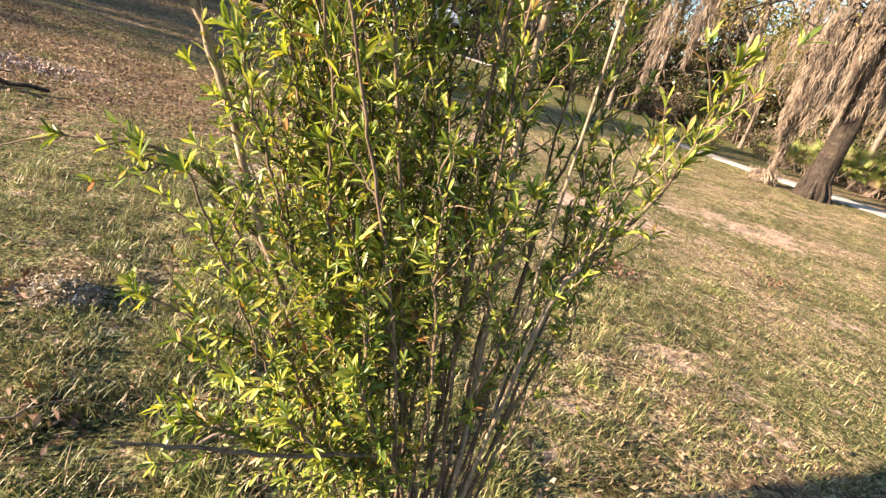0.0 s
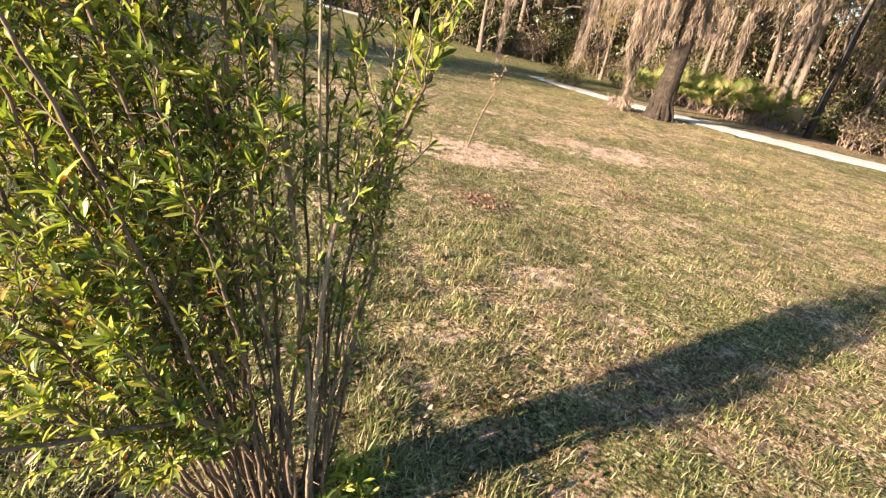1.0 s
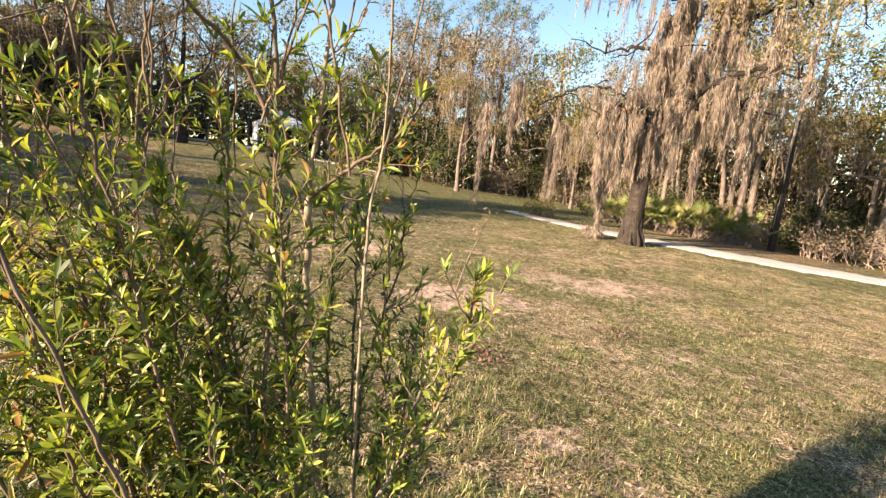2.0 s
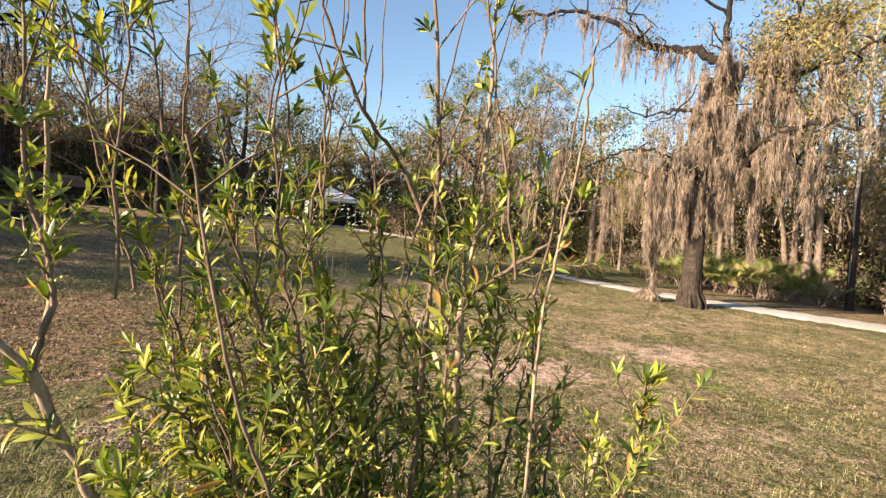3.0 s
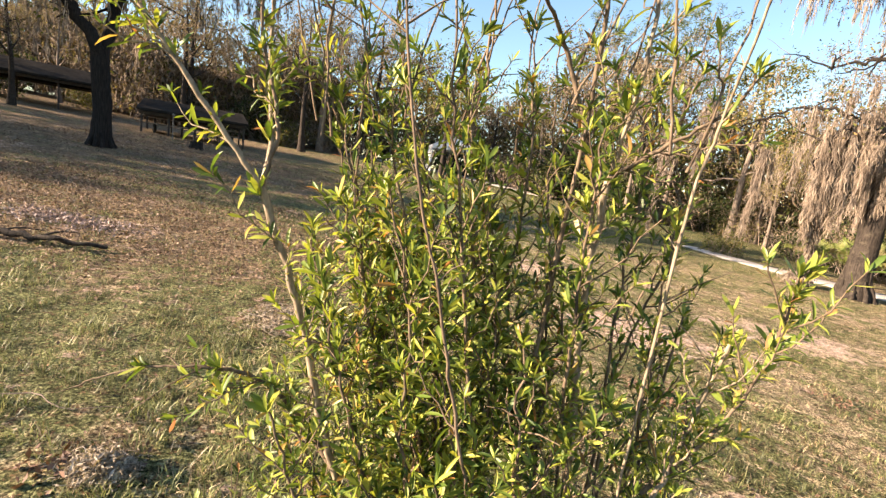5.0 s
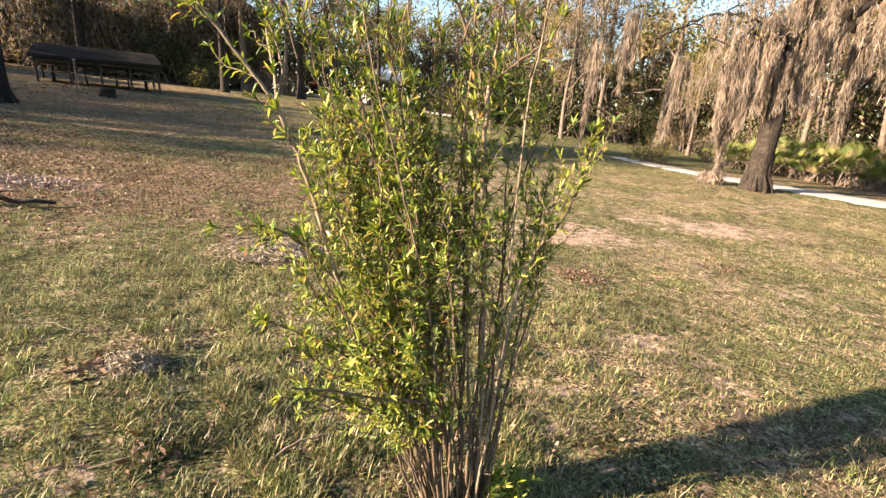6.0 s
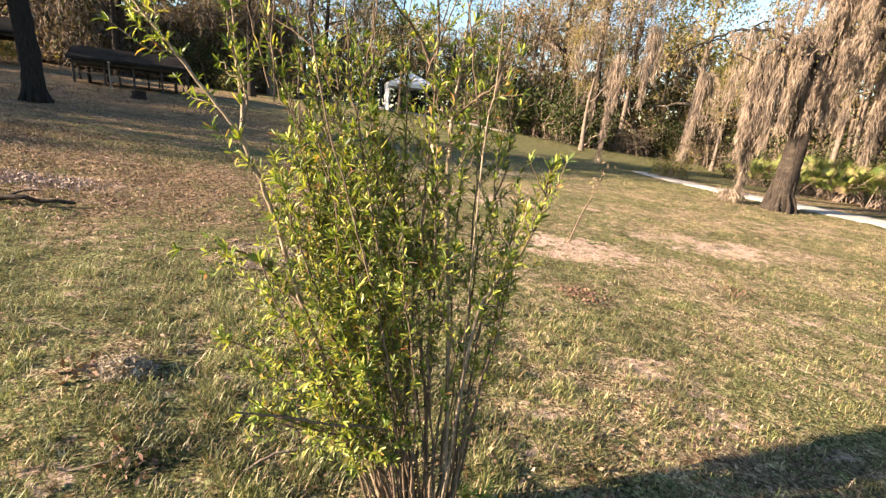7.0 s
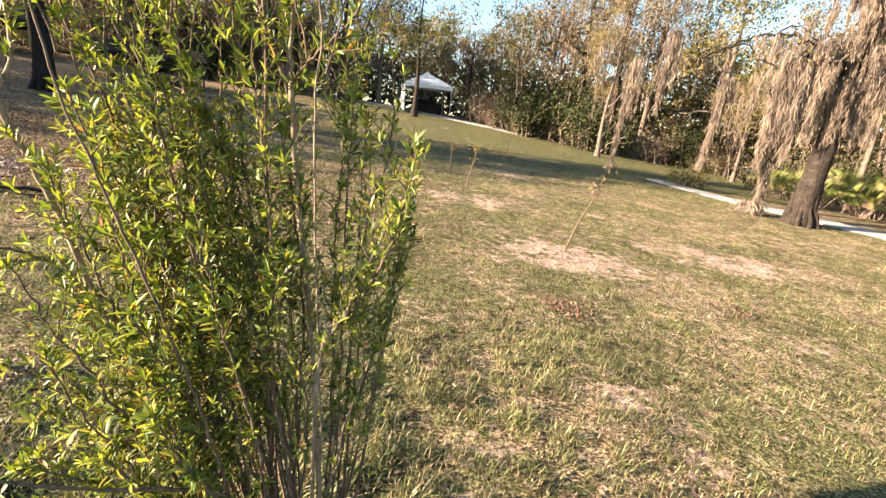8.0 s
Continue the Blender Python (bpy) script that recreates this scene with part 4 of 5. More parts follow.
# kinds of trees, each built once
wood = np.random.default_rng(77)
KINDS = {
    "mossy": make_tree("oak", "grey-brown oak hung with tan moss at the wood's edge", 1, 11.5, 0.26, 0.28, 4.6, OAK_BARK, BROWN, 5400, 0.165, 170, 1.2),
    "olive": make_tree("broadleaf_tree", "olive-green broadleaf tree in the wood", 2, 10.5, 0.22, 0.25, 3.8, GREY_BARK, OLIVE, 4800, 0.185, 50, 0.9),
    "bare": make_tree("bare_tree", "leafless grey-brown tree with fine twigs", 3, 12.5, 0.2, 0.3, 4.0, GREY_BARK, BROWN, 3000, 0.14, 80, 0.8, boughs=14),
    "gold": make_tree("yellowing_tree", "slender tree with yellow-green leaves and moss", 4, 9.5, 0.15, 0.3, 3.0, GREY_BARK, GOLD, 4600, 0.11, 200, 1.6),
    "green": make_tree("green_tree", "tree with fresh green leaves in the wood", 5, 11.0, 0.2, 0.25, 3.6, GREY_BARK, GREEN, 3600, 0.135, 60, 0.9),
    "pine": make_pine("pine_tree", "tall straight pine rising over the wood", 6, 15.0, 0.2, (0, 0, 0)),
    "dark": make_shrub("evergreen_shrub", "dense dark evergreen shrub at the wood's edge", 7, 3.6, 3.4, DARK, 2600, 0.2),
    "brush": make_shrub("brushwood", "tangled brown leafless brush at the wood's edge", 8, 2.7, 3.4, BROWN, 900, 0.14, 26),
    "green_brush": make_shrub("undergrowth_shrub", "loose olive undergrowth shrub", 9, 2.4, 2.8, OLIVE, 1900, 0.15),
}
taken = set()


def plant(kind, x, y, scale=1.0, turn=None):
    src = KINDS[kind]
    turn = wood.uniform(0, 6.28) if turn is None else turn
    m = Matrix.LocRotScale(spot(x, y, -0.05), Euler((0, 0, turn)), None)
    if kind not in taken:
        taken.add(kind)
        ob = src
        ob.matrix_basis = m @ Matrix.Diagonal((scale, scale, scale, 1))
    else:
        ob = copy_thing(src, m)
        ob.scale = (scale, scale, scale * wood.uniform(0.9, 1.1))
    return ob


TREES = [
    ("gold", 9.0, 27.0, 0.8), ("mossy", 10.5, 30.5, 0.95), ("bare", 13.5, 33, 0.95), ("pine", 8.5, 38, 0.95), ("pine", 15.5, 37, 1.05), ("mossy", 9.1, 33.9, 1.13), ("pine", 12.6, 36.5, 0.95), ("olive", 5.0, 36, 0.85),
    ("bare", 7.2, 34.5, 0.9), ("olive", 16.5, 29.5, 1.0), ("olive", 19, 31, 0.6), ("gold", 16.2, 25.5, 0.6), ("bare", 20, 25, 0.9), ("mossy", 22, 22, 0.9),
    ("gold", 18.2, 20.0, 0.95), ("green", 23.5, 20.5, 0.95), ("gold", 22.8, 15.2, 0.8), ("olive", 25, 14, 1.0), ("pine", 22.0, 18.0, 0.95), ("bare", 24, 9.5, 0.85), ("green", 26, 6, 1.0), ("mossy", 29, 1, 1.0), ("olive", 30, 9, 1.1), ("bare", 33, 15, 1.1), ("pine", 28, 20, 1.05),
    ("mossy", -7.5, 33, 1.0), ("bare", -9.5, 36.5, 1.0), ("olive", -6.0, 40, 0.95), ("mossy", -13, 38, 1.05), ("mossy", -12.0, 31.5, 0.9), ("bare", -17.5, 36, 1.05), ("mossy", -20.5, 31.5, 1.05), ("bare", -24, 34, 1.1), ("bare", -28, 30, 0.8), ("mossy", -27, 21, 0.75), ("mossy", -30, 16.5, 0.9), ("bare", -33, 21, 0.85), ("mossy", -33.5, 10.5, 1.05), ("olive", -36, 14, 1.1), ("olive", -26, 12.5, 0.95), ("olive", -29, 8.5, 0.95), ("bare", -39, 9.0, 1.1), ("bare", -41, 17, 0.9), ("mossy", -44, 11.5, 1.1), ("olive", -31, 5.0, 0.9), ("mossy", -36, 6.0, 1.1), ("olive", -24, 16.5, 0.8), ("mossy", -21.5, 20.5, 0.7), ("olive", -35, 2.5, 0.95), ("olive", -41, 4.0, 1.15),
    # first four here stand unseen at the left, added to shade the hillside
    ("mossy", -25.5, 4.6, 0.78), ("mossy", -20, 8.5, 1.05), ("olive", -23.5, 9.8, 1.1), ("mossy", -18.2, 11.2, 1.2), ("gold", 18.6, 15.8, 1.05),
    ("mossy", 1.5, 41.5, 0.7), ("olive", -2.5, 44, 0.8), ("bare", 4.0, 44, 0.75), ("green", -0.8, 47, 0.75), ("pine", 11, 46, 0.95), ("olive", 12, 38, 0.85), ("mossy", 18, 37, 0.95), ("bare", 24, 33, 1.0), ("olive", 28, 28, 1.05), ("mossy", 32, 24, 1.1),
]
for kind, x, y, s in TREES:
    plant(kind, x, y, s * (0.72 if x < -15 else 0.85 if x < -4 else 1.0))
for k in range(46):
    u = k / 45
    line = spline([(-30, 24, 0), (-20, 33.5, 0), (-8, 36.5, 0), (1.5, 39.5, 0), (4, 34.6, 0), (9, 32.4, 0), (15, 31.5, 0), (19.5, 27, 0), (20.5, 22, 0), (23, 16, 0), (26, 9, 0), (31, 2, 0)], 46)[k]
    x, y = line[0] + wood.normal() * 0.7, line[1] + wood.normal() * 0.7
    if -5.2 < x < 1.8 and y < 39:
        continue
    plant(("brush", "dark", "green_brush", "brush")[k % 4], x, y, wood.uniform(0.75, 1.15))
for x, y, s, kind in ((7.0, 33.7, 1.3, "dark"), (8.3, 33.0, 1.5, "dark"), (3.3, 35.6, 1.4, "brush"), (2.3, 37.0, 1.2, "brush"), (9.8, 17.8, 0.5, "green_brush"), (20.2, 13.0, 0.8, "brush"), (21.6, 11.4, 0.9, "brush"), (23.2, 9.2, 0.9, "brush"), (19.4, 15.6, 0.6, "brush"), (15.4, 21.4, 0.6, "dark"), (18.8, 21.5, 0.8, "dark")):
    plant(kind, x, y, s)


# the slim tree with a dark foot and a pale upper trunk
make_pine("tall_slender_tree", "tall slender tree with pale upper bark", 31, 15.0, 0.115, spot(18.9, 14.2, -0.05), GREEN)
# the oak at the shade's edge and the slim tree before the canopy
def build_forked_oak():
    rng = np.random.default_rng(41)
    base = np.array(spot(-11.33, 13.5))
    oak = thing("forked_oak", base, "forked oak, bark darkened for shade, with bare moss-hung branches near the shelter", "tree")
    g, fine, tips, joints = Geo(), Geo(), [], []
    right = np.array((0.766, 0.643, 0))
    p = spline([(0, 0, -0.15), right * 0.03 + (0, 0, 1.2), right * -0.02 + (0, 0, 1.9), right * -0.05 + (0, 0, 2.8)], 12)
    tube(g, p, np.concatenate([[0.31, 0.27], np.linspace(0.25, 0.24, 10)]), 14, 0.05, rng)
    for k in range(9):
        a = k * 0.7 + rng.uniform(-0.2, 0.2)
        w = np.array((math.cos(a), math.sin(a), 0))
        tube(g, spline([w * 0.19 + (0, 0, 0.8), w * 0.24 + (0, 0, 0.3), w * rng.uniform(0.30, 0.42) + (0, 0, -0.1)], 7), np.linspace(0.04, 0.07, 7), 6, 0.1, rng)
    part("trunk", g, SHADED_BARK, oak)
    lead = [([(0, 2.5), (-0.55, 3.7), (-1.3, 5.4), (-2.0, 7.5), (-2.5, 10.0)], 0.19, -0.3), ([(0, 2.5), (0.3, 3.8), (0.5, 5.8), (1.1, 8.0), (1.7, 10.0)], 0.18, 0.5), ([(-0.7, 4.2), (-0.2, 5.2), (0.2, 6.8), (-0.2, 8.8)], 0.10, 0.9), ([(-0.5, 3.7), (-1.6, 4.4), (-2.9, 5.4), (-4.2, 5.6)], 0.09, 0.2), ([(0.3, 4.0), (1.4, 5.2), (2.8, 5.9), (4.2, 5.8)], 0.09, -0.4)]
    ahead = np.array((-0.643, 0.766, 0))
    for pts, r, skew in lead:
        q = spline([right * u + ahead * skew * (z - 2.5) * 0.35 + (0, 0, z) for u, z in pts], 14)
        q[1:] += rng.normal(size=(13, 3)) * 0.06
        bough = Geo()
        tube(bough, q, np.linspace(r, r * 0.3, 14), 9, 0.05, rng)
        joints.append(q)
        for k in range(11):
            at = q[int(rng.integers(4, 14))]
            limbs(bough, at, unit(rng.normal(size=3) + (0, 0, 0.3)), rng.uniform(1.0, 2.4), 0.045, rng, 2, tips, joints, 0.3, 0.08, 5, (2, 5), fine)
        part("bough", bough, SHADED_BARK, oak)
    part("twig", fine, TWIG, oak, kind="stuff")
    ends = np.concatenate([q[1:] for q in tips])
    c = ends[rng.integers(0, len(ends), 1500)] + rng.normal(size=(1500, 3)) * 0.15
    # extra leaves above 7 m, out of view, added to shade the far lawn
    high = ends[ends[:, 2] > 7.0]
    c = np.concatenate([c, high[rng.integers(0, len(high), 4500)] + rng.normal(size=(4500, 3)) * 0.4])
    part("crown", cards(Geo(), c, 0.15, rng, 0.45), OLIVE, oak, kind="stuff")
    ends = np.concatenate(joints)
    ends = ends[ends[:, 2] > 3.4]
    part("moss", tassels(Geo(), ends[rng.integers(0, len(ends), 420)], rng.uniform(0.3, 1.5, 420), 0.11, rng, 26, 0.02), MOSS, oak, "grey-tan hanging moss", kind="stuff")


build_forked_oak()
# tall leafless trees over the wood behind the shelters
make_tree("tall_bare_tree", "tall leafless tree with a haze of fine grey-pink twigs", 53, 18.0, 0.24, 0.3, 6.4, GREY_BARK, BROWN, 5200, 0.17, 90, 1.0, boughs=18, slim=0.12, place=spot(-12.3, 36.3, -0.05), top=0.75)
make_tree("tall_bare_tree", "tall leafless tree with dark trunk and fine twigs", 59, 14.5, 0.22, 0.35, 5.0, OAK_BARK, BROWN, 4200, 0.17, 90, 1.0, boughs=15, slim=0.12, place=spot(-20.6, 32.4, -0.05), top=0.75)
make_tree("slim_oak", "slim dark tree standing beside the white canopy", 43, 8.2, 0.17, 0.4, 3.2, OAK_BARK, OLIVE, 2600, 0.18, 90, 0.8, place=spot(-2.2, 31.5), group="")


def build_far_woods():
    rng = np.random.default_rng(91)
    inner_a = [-1.6, -0.7, 0.0, 0.5, 0.8, 1.05, 1.2, 1.45, 1.62, 1.9, 2.2, 2.5, 3.0, 3.9, 4.7]
    inner_r = [45, 38, 32, 31, 31, 35, 38, 41, 44, 43, 42, 56, 64, 60, 45]
    far = thing("far_woods", (0, 0, 0), "brown and olive woods closing the distance", "woods", kind="stuff")
    for n, deep, lo, hi, size, slim, mat in ((24000, 6, 0, 3.6, 0.26, 0.4, BROWN), (15000, 6, 0, 4.2, 0.3, 0.4, DARK), (40000, 12, 0.6, 8.0, 0.62, 0.14, BROWN), (19000, 12, 0.6, 8.0, 0.6, 0.14, MOSS), (24000, 12, 0.6, 7.6, 0.36, 0.4, OLIVE), (20000, 20, 1.5, 10.0, 0.36, 0.35, BROWN)):
        a = rng.uniform(-1.57, 4.71, n)
        a = np.where(((a < -0.4) | (a > 3.4)) & (rng.uniform(size=n) < (1.0 if lo == 0 else 0.75)), rng.uniform(-0.2, 3.3, n), a)
        r = np.interp(a, inner_a, inner_r) + deep * rng.uniform(0, 1, n) ** 1.3
        x, y = r * np.cos(a), r * np.sin(a)
        crest = 1 + 0.20 * np.sin(a * 9) + 0.15 * np.sin(a * 23 + 1) + 0.16 * np.sin(a * 51 + 2) + 0.35 * np.clip((a - 1.85) * 3, 0, 1) - 0.25 * np.exp(-((a - 1.66) / 0.12) ** 2) + 0.004 * (r - 40)
        z = height(x, y) + lo + (hi * crest - lo) * rng.uniform(0, 1, n) ** 0.8
        part("crown", cards(Geo(), np.stack([x, y, z], -1), size, rng, slim, 1.6 if slim < 0.2 else 0.0), mat, far, kind="stuff")
    for n, deep, size, slim, mat in ((7000, 8, 0.38, 0.4, OLIVE), (15000, 8, 0.44, 0.3, BROWN), (27000, 5, 0.55, 0.13, MOSS)):
        a = rng.uniform(1.85, 2.45, n)          # the thick wood behind the shelters
        r = np.interp(a, inner_a, inner_r) - 4 + deep * rng.uniform(0, 1, n)
        x, y = r * np.cos(a), r * np.sin(a)
        z = height(x, y) + 0.3 + (5.2 + 1.1 * np.sin(a * 17)) * rng.uniform(0, 1, n)
        part("crown", cards(Geo(), np.stack([x, y, z], -1), size, rng, slim, 1.6 if slim < 0.2 else 0.0), mat, far, kind="stuff")
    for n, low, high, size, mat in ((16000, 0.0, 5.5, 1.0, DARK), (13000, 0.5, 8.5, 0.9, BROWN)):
        a = rng.uniform(-1.0, 4.2, n)           # the heart of the wood, its deep shade put in as dark cards
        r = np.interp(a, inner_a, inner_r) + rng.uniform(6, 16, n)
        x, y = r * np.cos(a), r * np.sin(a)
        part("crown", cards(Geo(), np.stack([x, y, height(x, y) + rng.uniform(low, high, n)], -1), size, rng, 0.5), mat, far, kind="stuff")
    t = Geo()
    for k in range(240):
        aa = rng.uniform(-0.6, math.pi + 0.6)
        rr = np.interp(aa, inner_a, inner_r) + rng.uniform(-1.5, 9)
        p = np.array(spot(rr * math.cos(aa), rr * math.sin(aa), -0.1))
        q = p + (rng.normal() * 1.5, rng.normal() * 1.5, rng.uniform(4, 10))
        tube(t, spline([p, (p + q) / 2 + rng.normal(size=3) * 0.15, q], 6), np.linspace(rng.uniform(0.06, 0.2), 0.04, 6), 5)
    part("trunk", t, GREY_BARK, far, kind="stuff")


build_far_woods()


# ---- palmettos ----
def build_palmettos():
    rng = np.random.default_rng(55)
    g = Geo()
    for k in range(17):
        a = (k - 8) / 8 * 1.9
        d = np.array((math.cos(a), math.sin(a), 0))
        s = np.array((-math.sin(a), math.cos(a), 0))
        l = 0.42 * (1 - 0.12 * abs(a))
        v = [(0, 0, 0), d * l * 0.5 + s * 0.018 + (0, 0, 0.01), d * l + (0, 0, -0.05), d * l * 0.5 - s * 0.018 + (0, 0, 0.01), d * l * 0.5 + (0, 0, -0.012)]
        g.put(v, [(0, 4, 1), (1, 4, 2), (4, 3, 2), (0, 3, 4)])
    fan = g.mesh("frond", FROND)
    clump = thing("saw_palmetto", spot(16.2, 17.2), "yellow-green fan palm clump beyond the path", "shrub", "palmettos beyond the path")
    stalks = Geo()
    for k in range(34):
        a, lean = rng.uniform(0, 6.28), rng.uniform(0.15, 1.25)
        l = rng.uniform(0.5, 1.25)
        w = unit(np.array((math.cos(a) * lean, math.sin(a) * lean, 1)))
        foot = np.array((rng.normal() * 0.3, rng.normal() * 0.3, 0.0))
        end = foot + w * l
        tube(stalks, spline([foot, foot + w * l * 0.55 + (0, 0, 0.04), end], 5), [0.012, 0.011, 0.01, 0.009, 0.007], 4)
        ob = part("frond", fan, None, clump)
        face = Vector(unit(w + (0, 0, 0.1) + rng.normal(size=3) * 0.3)).to_track_quat("X", "Z").to_matrix().to_4x4()
        ob.matrix_basis = Matrix.Translation(end) @ face @ Matrix.Scale(rng.uniform(0.65, 1.0), 4)
    part("stalk", stalks, TWIG, clump)
    for x, y, s in ((15.0, 18.3, 1.1), (17.2, 16.0, 1.25), (17.9, 17.6, 1.35), (16.4, 19.0, 1.3), (18.3, 15.2, 1.1), (19.2, 16.6, 1.3), (14.4, 19.6, 0.95), (16.9, 17.9, 1.3)):
        ob = copy_thing(clump, Matrix.LocRotScale(spot(x, y), Euler((0, 0, rng.uniform(0, 6))), None))
        ob.scale = (s, s, s)


build_palmettos()


# ---- shelter, canopy, posts ----
def build_shelter(x, y, turn, long, deep, eave, ridge, label):
    shed = thing("picnic_shelter", spot(x, y), label, "shelter", turn=turn)
    h, d = long / 2, deep / 2
    g = Geo()
    for s in (-1, 1):
        v = [(-h, s * d, eave), (h, s * d, eave), (h * 0.93, 0, ridge), (-h * 0.93, 0, ridge)]
        v += [(a, b, c - 0.12) for a, b, c in v]
        g.put(v, [(0, 1, 2, 3), (7, 6, 5, 4), (0, 4, 5, 1), (1, 5, 6, 2), (2, 6, 7, 3), (3, 7, 4, 0)])
    for e in (-1, 1):
        g.put([(e * h, -d, eave), (e * h, d, eave), (e * h * 0.93, 0, ridge)], [(0, 1, 2)])
    part("roof", g, ROOF, shed, "dark weathered low-pitched roof", smooth=False)
    for k in range(5):
        for s in (-1, 1):
            px = -h * 0.92 + 1.84 * h * k / 4
            ob = part("post", rounded_box((-0.045, -0.045, -0.6), (0.045, 0.045, eave), POST_WOOD, "post"), None, shed)
            ob.matrix_basis = Matrix.Translation((px, s * (d - 0.3), 0))
    for s in (-1, 1):
        part("beam", rounded_box((-h * 0.97, s * (d - 0.3) - 0.07, eave - 0.26), (h * 0.97, s * (d - 0.3) + 0.07, eave - 0.13), POST_WOOD, "beam"), None, shed)


def build_table(x, y, turn):
    t = thing("picnic_table", spot(x, y), "grey weathered picnic table under the shelter roof", "table", "tables under the shelter", turn=turn)
    for k in range(4):
        part("board", rounded_box((-0.9, -0.38 + 0.19 * k, 0.71), (0.9, -0.2 + 0.19 * k, 0.75), PALE_WOOD, "board"), None, t)
    for s in (-1, 1):
        part("bench", rounded_box((-0.9, s * 0.7 - 0.13, 0.41), (0.9, s * 0.7 + 0.13, 0.45), PALE_WOOD, "bench"), None, t)
        part("trestle", rounded_box((s * 0.6 - 0.03, -0.72, -0.3), (s * 0.6 + 0.03, 0.72, 0.41), POST_WOOD, "trestle"), None, t)
        part("leg", rounded_box((s * 0.6 - 0.05, -0.12, 0.41), (s * 0.6 + 0.05, 0.12, 0.71), POST_WOOD, "leg"), None, t)


SH = (-15.0, 24.1, 0.55)
build_shelter(*SH, 4.9, 3.6, 1.12, 1.70, "long open picnic shelter with a dark roof on posts")
build_shelter(-25.5, 24.5, 0.75, 8.0, 4.5, 1.4, 2.2, "open timber shelter with a dark roof among trees")
for u in (-1.2, 1.2):
    build_table(SH[0] + u * math.cos(SH[2]), SH[1] + u * math.sin(SH[2]), SH[2])


def build_canopy():
    x, y = -1.9, 36.6
    tent = thing("canopy_tent", spot(x, y), "white pop-up canopy with a peaked roof at the path's end", "tent", turn=0.2)
    h, e, p = 1.75, 2.0, 2.95
    g = Geo()
    ring = [(-h, -h), (h, -h), (h, h), (-h, h)]
    rows = []
    for s, z in ((1.0, e - 0.28), (1.0, e), (0.55, e + 0.42), (0.16, p - 0.2), (0.03, p)):
        pts = []
        for k in range(4):
            (a, b), (c, d) = ring[k], ring[(k + 1) % 4]
            for u in (0, 0.25, 0.5, 0.75):
                sag = 0.09 * math.sin(math.pi * u) * (z > e) * (s > 0.2)
                pts.append(((a + (c - a) * u) * s, (b + (d - b) * u) * s, z - sag))
        rows.append(pts)
    g.put(np.array(rows), [(k * 16 + j, k * 16 + (j + 1) % 16, (k + 1) * 16 + (j + 1) % 16, (k + 1) * 16 + j) for k in range(4) for j in range(16)])
    part("roof", g, CANVAS, tent, "white peaked fabric roof", smooth=False)
    for a, b in ring:
        part("leg", tube(Geo(), [(a * 0.97, b * 0.97, -0.3), (a * 0.97, b * 0.97, e)], 0.03, 8), STEEL, tent)
    wallg = Geo()
    cols = np.linspace(-h * 0.97, h * 0.97, 9)
    top = [(-h * 0.985, c, e - 0.2) for c in cols]
    low = [(-h * 0.985 + 0.05 * (-1) ** k, c, 0.02) for k, c in enumerate(cols)]
    wallg.put(np.array([low, top]), [(k, k + 1, k + 10, k + 9) for k in range(8)])
    part("side_wall", wallg, CANVAS, tent, "white fabric side wall")
    crate = thing("storage_box", spot(x + 0.3, y + 0.3), "dark covered boxes stacked beneath the canopy", "box", turn=0.3)
    part("body", rounded_box((-0.9, -0.5, -0.1), (0.9, 0.5, 0.75), ROOF, "body", 0.04), None, crate)
    part("cover", rounded_box((-0.95, -0.55, 0.75), (0.5, 0.55, 0.95), ROOF, "cover", 0.06), None, crate)


build_canopy()


def build_sign_post(x, y, tall):
    p = thing("white_post", spot(x, y), "pale slim wooden post with a crosspiece in the shade", "post")
    part("upright", rounded_box((-0.022, -0.022, -0.3), (0.022, 0.022, tall), PALE_WOOD, "upright"), None, p)
    part("crosspiece", rounded_box((-0.03, -0.05, tall - 0.10), (0.12, -0.03, tall - 0.04), PALE_WOOD, "crosspiece"), None, p)


build_sign_post(-14.0, 20.8, 1.2)


def build_stump(x, y, tall):
    p = thing("marker_post", spot(x, y), "short pale post at the wood's dark edge", "post", "pale posts at the wood's edge")
    part("upright", tube(Geo(), [(0, 0, -0.2), (0.02, 0, tall * 0.5), (0, 0, tall)], [0.11, 0.10, 0.10], 9), PALE_WOOD, p)


def build_tree_stump(x, y):
    rng = np.random.default_rng(17)
    p = thing("tree_stump", spot(x, y), "low dark weathered tree stump in the shade", "stump")
    g = tube(Geo(), [(0, 0, -0.15), (0, 0, 0.03), (0.01, 0, 0.16), (0.0, 0.01, 0.30)], [0.36, 0.29, 0.25, 0.24], 14, 0.06, rng)
    part("bole", g, SHADED_BARK, p, smooth=False)
    part("cut_face", tube(Geo(), [(0, 0.01, 0.295), (0, 0.01, 0.304)], [0.225, 0.215], 14, 0.05, rng), POST_WOOD, p, "grey weathered sawn top", smooth=False)


build_tree_stump(-11.75, 19.0)
build_stump(10.7, 31.6, 0.95)
build_stump(11.3, 31.8, 0.85)


